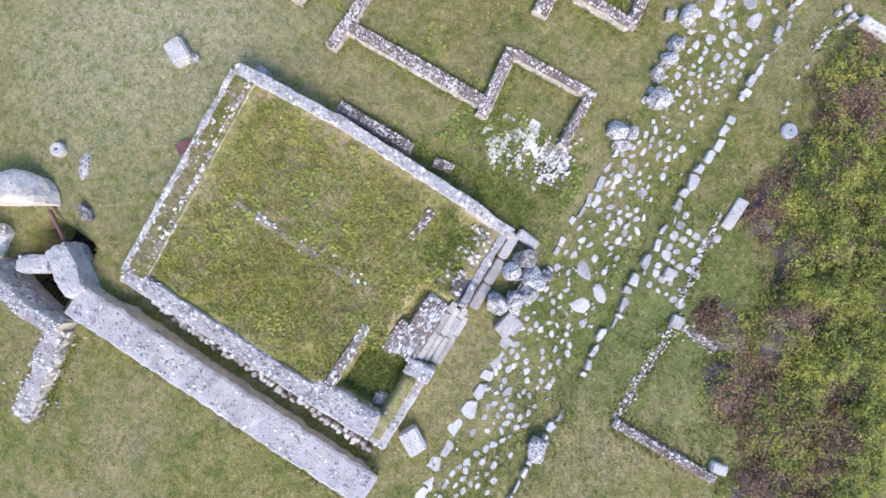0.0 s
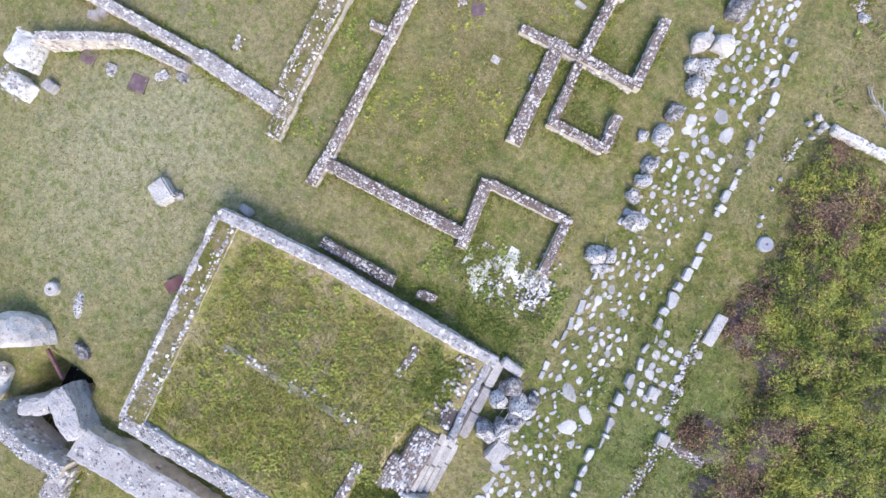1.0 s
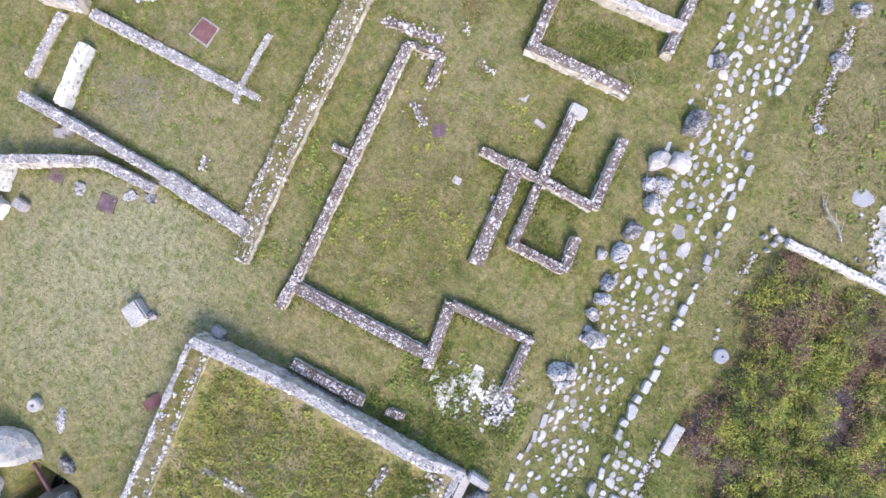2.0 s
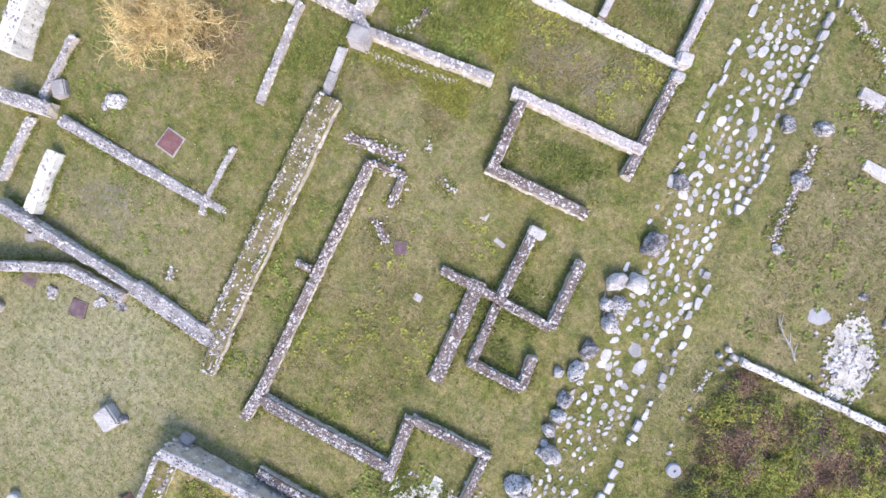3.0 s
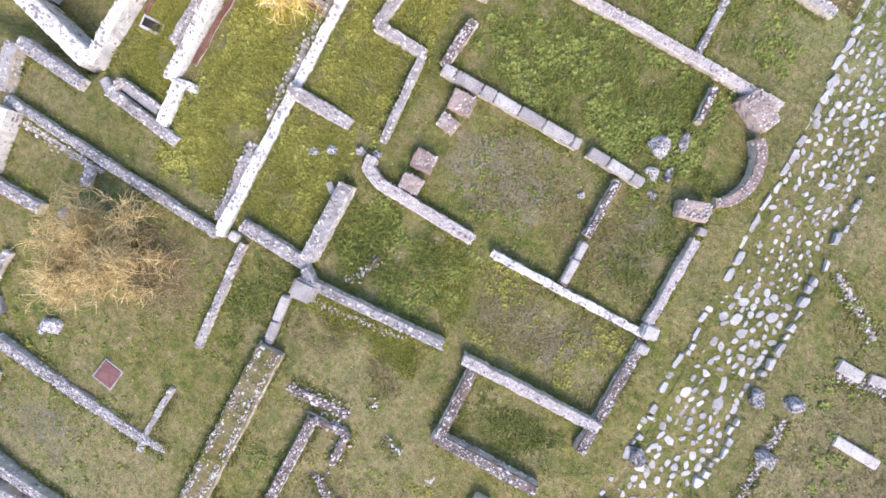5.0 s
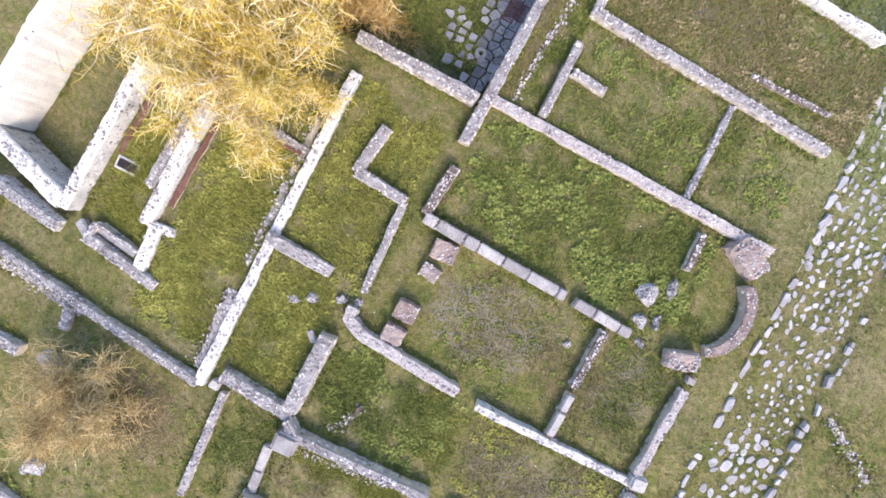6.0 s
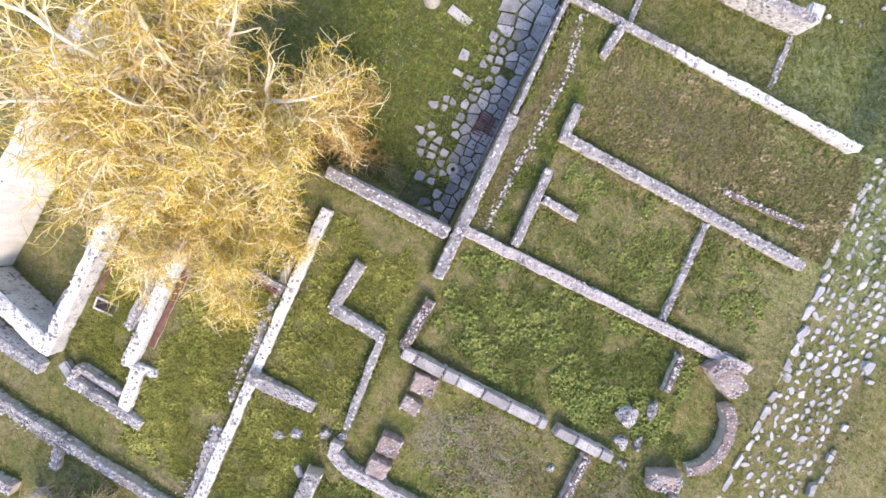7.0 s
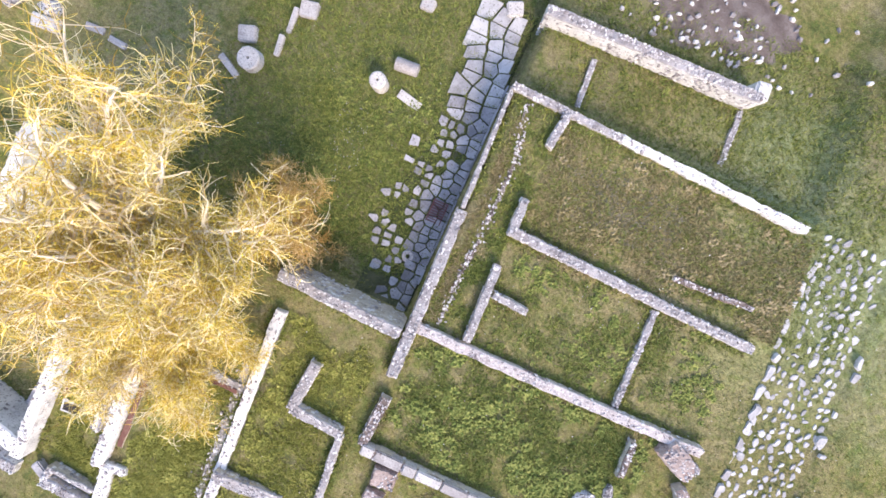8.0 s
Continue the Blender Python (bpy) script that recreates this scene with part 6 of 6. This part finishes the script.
def cell_slab(name, ring, thick, mat):
    """A paving slab from its plan outline: worn arris, slightly domed top, edges in the soil."""
    mid = sum(ring, Vector((0, 0))) / len(ring)
    n, verts, faces = len(ring), [], []
    for k, z in ((1.0, -0.09), (1.0, thick * 0.65), (0.95, thick)):
        verts += [(*(mid + (p - mid) * k), z + random.uniform(-0.006, 0.006)) for p in ring]
    for o in (0, n):
        faces += [(o + i, o + (i + 1) % n, o + n + (i + 1) % n, o + n + i) for i in range(n)]
    faces.append(tuple(range(2 * n, 3 * n)))
    me = bpy.data.meshes.new(name)
    me.from_pydata(verts, [], faces)
    me.materials.append(mat)
    return me


def street_west(y):
    """Western limit of the paving."""
    return float(np.interp(y, [37, 38.2, 39.2, 42.4, 43.8, 45.5, 47.8, 50.3], [-13.2, -14.0, -15.2, -14.8, -14.6, -13.95, -14.15, -13.95]))


def street_east(y):
    return float(np.interp(y, [37, 47, 50.3], [-12.04, -12.04, -12.45]))


seeds, y = [], 37.05
while y < 50.4:
    step = 0.42 if y < 45 else 0.6
    x = street_east(y) - step * 0.45
    while x > street_west(y) - 0.1:
        seeds.append((x + random.uniform(-0.3, 0.3) * step, y + random.uniform(-0.3, 0.3) * step, step))
        x -= step * random.uniform(0.9, 1.25)
    y += step * random.uniform(0.85, 1.1)
for x, y, step in seeds:
    wide = 0.9 * step
    ring = [Vector((max(-wide, -9), -wide)), Vector((wide, -wide)), Vector((wide, wide)), Vector((-wide, wide))]
    near = [(a - x, b - y) for a, b, c in seeds if 0 < abs(a - x) + abs(b - y) < 2.2]
    near.append((2 * (street_east(y) - x), 0.0))
    for a, b in near:
        d = math.hypot(a, b)
        cut, ux, uy = d / 2 - 0.014, a / d, b / d
        out = []
        for p, q in zip(ring, ring[1:] + ring[:1]):
            hp, hq = p.x * ux + p.y * uy - cut, q.x * ux + q.y * uy - cut
            if hp <= 0:
                out.append(p)
            if hp * hq < 0:
                out.append(p.lerp(q, hp / (hp - hq)))
        ring = out
    into = (street_east(y) - x) / (street_east(y) - street_west(y))
    lost = 0.6 * into ** 2.2 if y < 45 else 0.08 * into
    if len(ring) < 3 or random.random() < lost + (0.06 if y < 40 else 0.02):
        continue
    worn_off = (0.72 if y < 45 else 0.93) if into > 0.45 else 0.97
    ring = [p * worn_off * random.uniform(0.93, 1.0) for p in ring]
    ob = new("paving_slab", cell_slab("paving_slab", ring, random.uniform(0.05, 0.09), SLAB if y < 46.3 else PALE_SLAB))
    ob.parent, ob.matrix_basis = street, pose(x, y, float(turf(np.array(x), np.array(y))) + 0.025, random.uniform(-1.5, 1.5), random.uniform(-1.5, 1.5), 0)

gutter = tagged(new("gutter_edge"), "thin stone edging along the paved street", "edging", kind="structure")
y = 38.2
while y < 47.0:
    L = random.uniform(0.7, 1.4)
    for x in (-12.02, -11.84):
        ob = new("edging_stone", block_mesh("edging_stone", 0.09, L - 0.02, 0.25, SLAB, y + x, 0.012))
        ob.parent, ob.location = gutter, (x + random.uniform(-0.015, 0.015), y + L / 2, gz(x - 0.2, y + L / 2) - 0.08)
    y += L
grating = thing("drain_grating", -12.25, 41.3, gz(-12.6, 41.3) + 0.12, "rusty iron drain grating in the paved street", "grating")
for i in range(9):
    ob = new("bar", block_mesh("bar", 0.6, 0.05, 0.05, RUST, i, 0.002))
    ob.parent, ob.location = grating, (-0.3, -0.45 + 0.11 * i, 0)
for s in (-0.6, 0.0):
    ob = new("rail", block_mesh("rail", 0.05, 1.0, 0.05, RUST, s, 0.002))
    ob.parent, ob.location = grating, (s, 0, 0.02)

# ---- road: kerbs and paving stones ----
random.seed(41)
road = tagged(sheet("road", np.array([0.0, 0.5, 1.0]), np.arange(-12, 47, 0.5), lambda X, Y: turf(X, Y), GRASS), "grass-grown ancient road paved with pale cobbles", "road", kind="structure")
me = road.data
for v in me.vertices:
    x = road_left(v.co.y) + (road_right(v.co.y) - road_left(v.co.y)) * (0.1 + 0.75 * v.co.x)
    v.co = (x, v.co.y, float(turf(np.array(x), np.array(v.co.y))) + 0.012)
spots = []
y = -11.0
while y < 47:
    size = 0.37 if y < 13 else 0.42 if y < 31 else 0.40
    x = road_left(y) + (0.75 if 17 < y < 32 else 0.3)
    while x < road_right(y) - (0.95 if y < 12 else 0.25):
        edge = (x - road_left(y)) / (road_right(y) - road_left(y))
        keep = 0.74 if y < 13 else 0.78 if y < 23 else 0.88
        clump = noise.noise((x * 0.5, y * 0.35, 3))
        if random.random() < keep + 0.25 * clump - (0.25 if edge < 0.12 else 0):
            r = size * random.uniform(0.33, 0.54) * (1.3 if random.random() < 0.12 else 1) * (0.9 if y < 13 else 1.18 if y < 31 else 0.78)
            spots.append((x + random.uniform(-0.08, 0.08), y + random.uniform(-0.08, 0.08), r))
        x += size * random.uniform(0.85, 1.2)
    y += size * 0.92
for x, y, r in ((4.3, 3.35, 0.46), (5.2, 2.9, 0.42), (4.8, 2.1, 0.42), (4.35, 15.95, 0.5), (4.9, 15.3, 0.45), (4.2, 26.9, 0.45), (4.5, 26.2, 0.4)):
    spots = [s for s in spots if math.hypot(s[0] - x, s[1] - y) > r + s[2] * 0.8] + [(x, y, r)]
shapes = []
for k in range(14):
    c = [(math.cos(a + random.uniform(-0.3, 0.3)) * random.uniform(0.75, 1.2), math.sin(a + random.uniform(-0.3, 0.3)) * random.uniform(0.75, 1.1)) for a in (0.78, 2.36, 3.93, 5.5)]
    shapes.append(slab_mesh("paving_stone", c, 0.13, PAVER, 0.3, 0.1))
rest = []
for k in range(220):
    y = random.uniform(-10, 45)
    x = random.uniform(road_left(y) + 0.3, road_right(y) - 0.4)
    rest.append((x, y, float(turf(np.array(x), np.array(y))), random.uniform(0.03, 0.08), random.uniform(0.03, 0.06), 0.05, random.random() * 6))
spots.sort(key=lambda s: (abs(s[1] - 22), s[0]))
for k, (x, y, r) in enumerate(spots):
    z = float(turf(np.array(x), np.array(y)))
    if k < 300:
        ob = new("paving_stone", shapes[k % 14])
        ob.parent = road
        ob.matrix_basis = pose(x, y, z + 0.0, random.uniform(-4, 4), random.uniform(-4, 4), 90 + random.gauss(0, 32)) @ Matrix.Diagonal((r * 1.12, r * random.uniform(0.6, 1), 0.3, 1))
    else:
        rest.append((x, y, z + 0.0, r * (1.12 if y > 13 else 1.0), r * random.uniform(0.5, 0.85), 0.045, 1.57 + random.gauss(0, 0.5)))
stones_mesh("paving_rest", rest, PAVER_REST, road, sides=8, dome=0.82)

kerbs = {}
for side, edge in (("left", road_left), ("right", road_right)):
    label = "line of worn pale kerbstones along the ancient road"
    kerb = tagged(new("kerb"), label, "kerb", kind="structure")
    y = -11.0
    while y < 45:
        L = random.uniform(0.4, 0.85) if side == "left" and (y < 0.3 or y > 30) else random.uniform(0.16, 0.7)
        gap = noise.noise((y * 0.35, 5.0 if side == "left" else 9.0, 0))
        hidden = side == "left" and (8.3 < y < 20.6 and random.random() < 0.75 or 0.3 < y < 2.5)
        if not hidden and random.random() < (0.8 if side == "left" else 0.85) + 0.8 * gap + (0.4 if side == "left" and (y < 0.3 or y > 30) or side == "right" and 7 < y < 18 and noise.noise((y * 0.9, 3, 0)) > -0.2 else 0) and not (side == "right" and (20.5 < y < 22.5 or y > 36 and random.random() < 0.6 or y > 43)):
            x = edge(y + L / 2) + random.uniform(-0.13, 0.13) + (0.2 if side == "right" and 9 < y < 18 else 0)
            wide = random.uniform(0.2, 0.29) if side == "left" and y < 0.3 else random.uniform(0.08, 0.15) if side == "left" and y > 30 else random.uniform(0.09, 0.18) if side == "right" and 7 < y < 18 else random.uniform(0.06, 0.16)
            c = [(wide * a * random.uniform(0.75, 1.15), L * 0.5 * b * random.uniform(0.86, 1.0)) for a, b in ((1, 1), (-1, 1), (-1, -1), (1, -1))]
            ob = new("kerbstone", slab_mesh("kerbstone", c, 0.26, PAVER, 0.17, 0.2))
            ob.parent = kerb
            ob.matrix_basis = pose(x, y + L / 2, gz(x, y + L / 2) - 0.22 + random.uniform(-0.05, 0.04), random.uniform(-3, 3), random.uniform(-6, 6), 1.9 + random.uniform(-9, 9))
        y += L + random.uniform(0.0, 0.1)

random.seed(47)
patch_floor = tagged(new("paved_patch"), "small square of pale paving slabs beside the road", "paving", kind="structure")
for i in range(5):
    for j in range(8):
        x, y = 6.65 + 0.36 * i - 0.02 * j + random.uniform(-0.05, 0.05), 4.2 + 0.42 * j + random.uniform(-0.06, 0.06)
        if random.random() < (1.0 if i == 0 else 0.8) - (0.3 if j > 5 else 0):
            s = random.uniform(0.07, 0.15) * (1.25 if i == 0 else 1)
            c = [(s * a * random.uniform(0.8, 1.2), s * b * random.uniform(0.8, 1.2)) for a, b in ((1, 1), (-1, 1), (-1, -1), (1, -1))]
            ob = new("paving_slab", slab_mesh("paving_slab", c, 0.05, PAVER, 0.26, 0.12))
            ob.parent, ob.location = patch_floor, (x, y, gz(x, y) - 0.0)
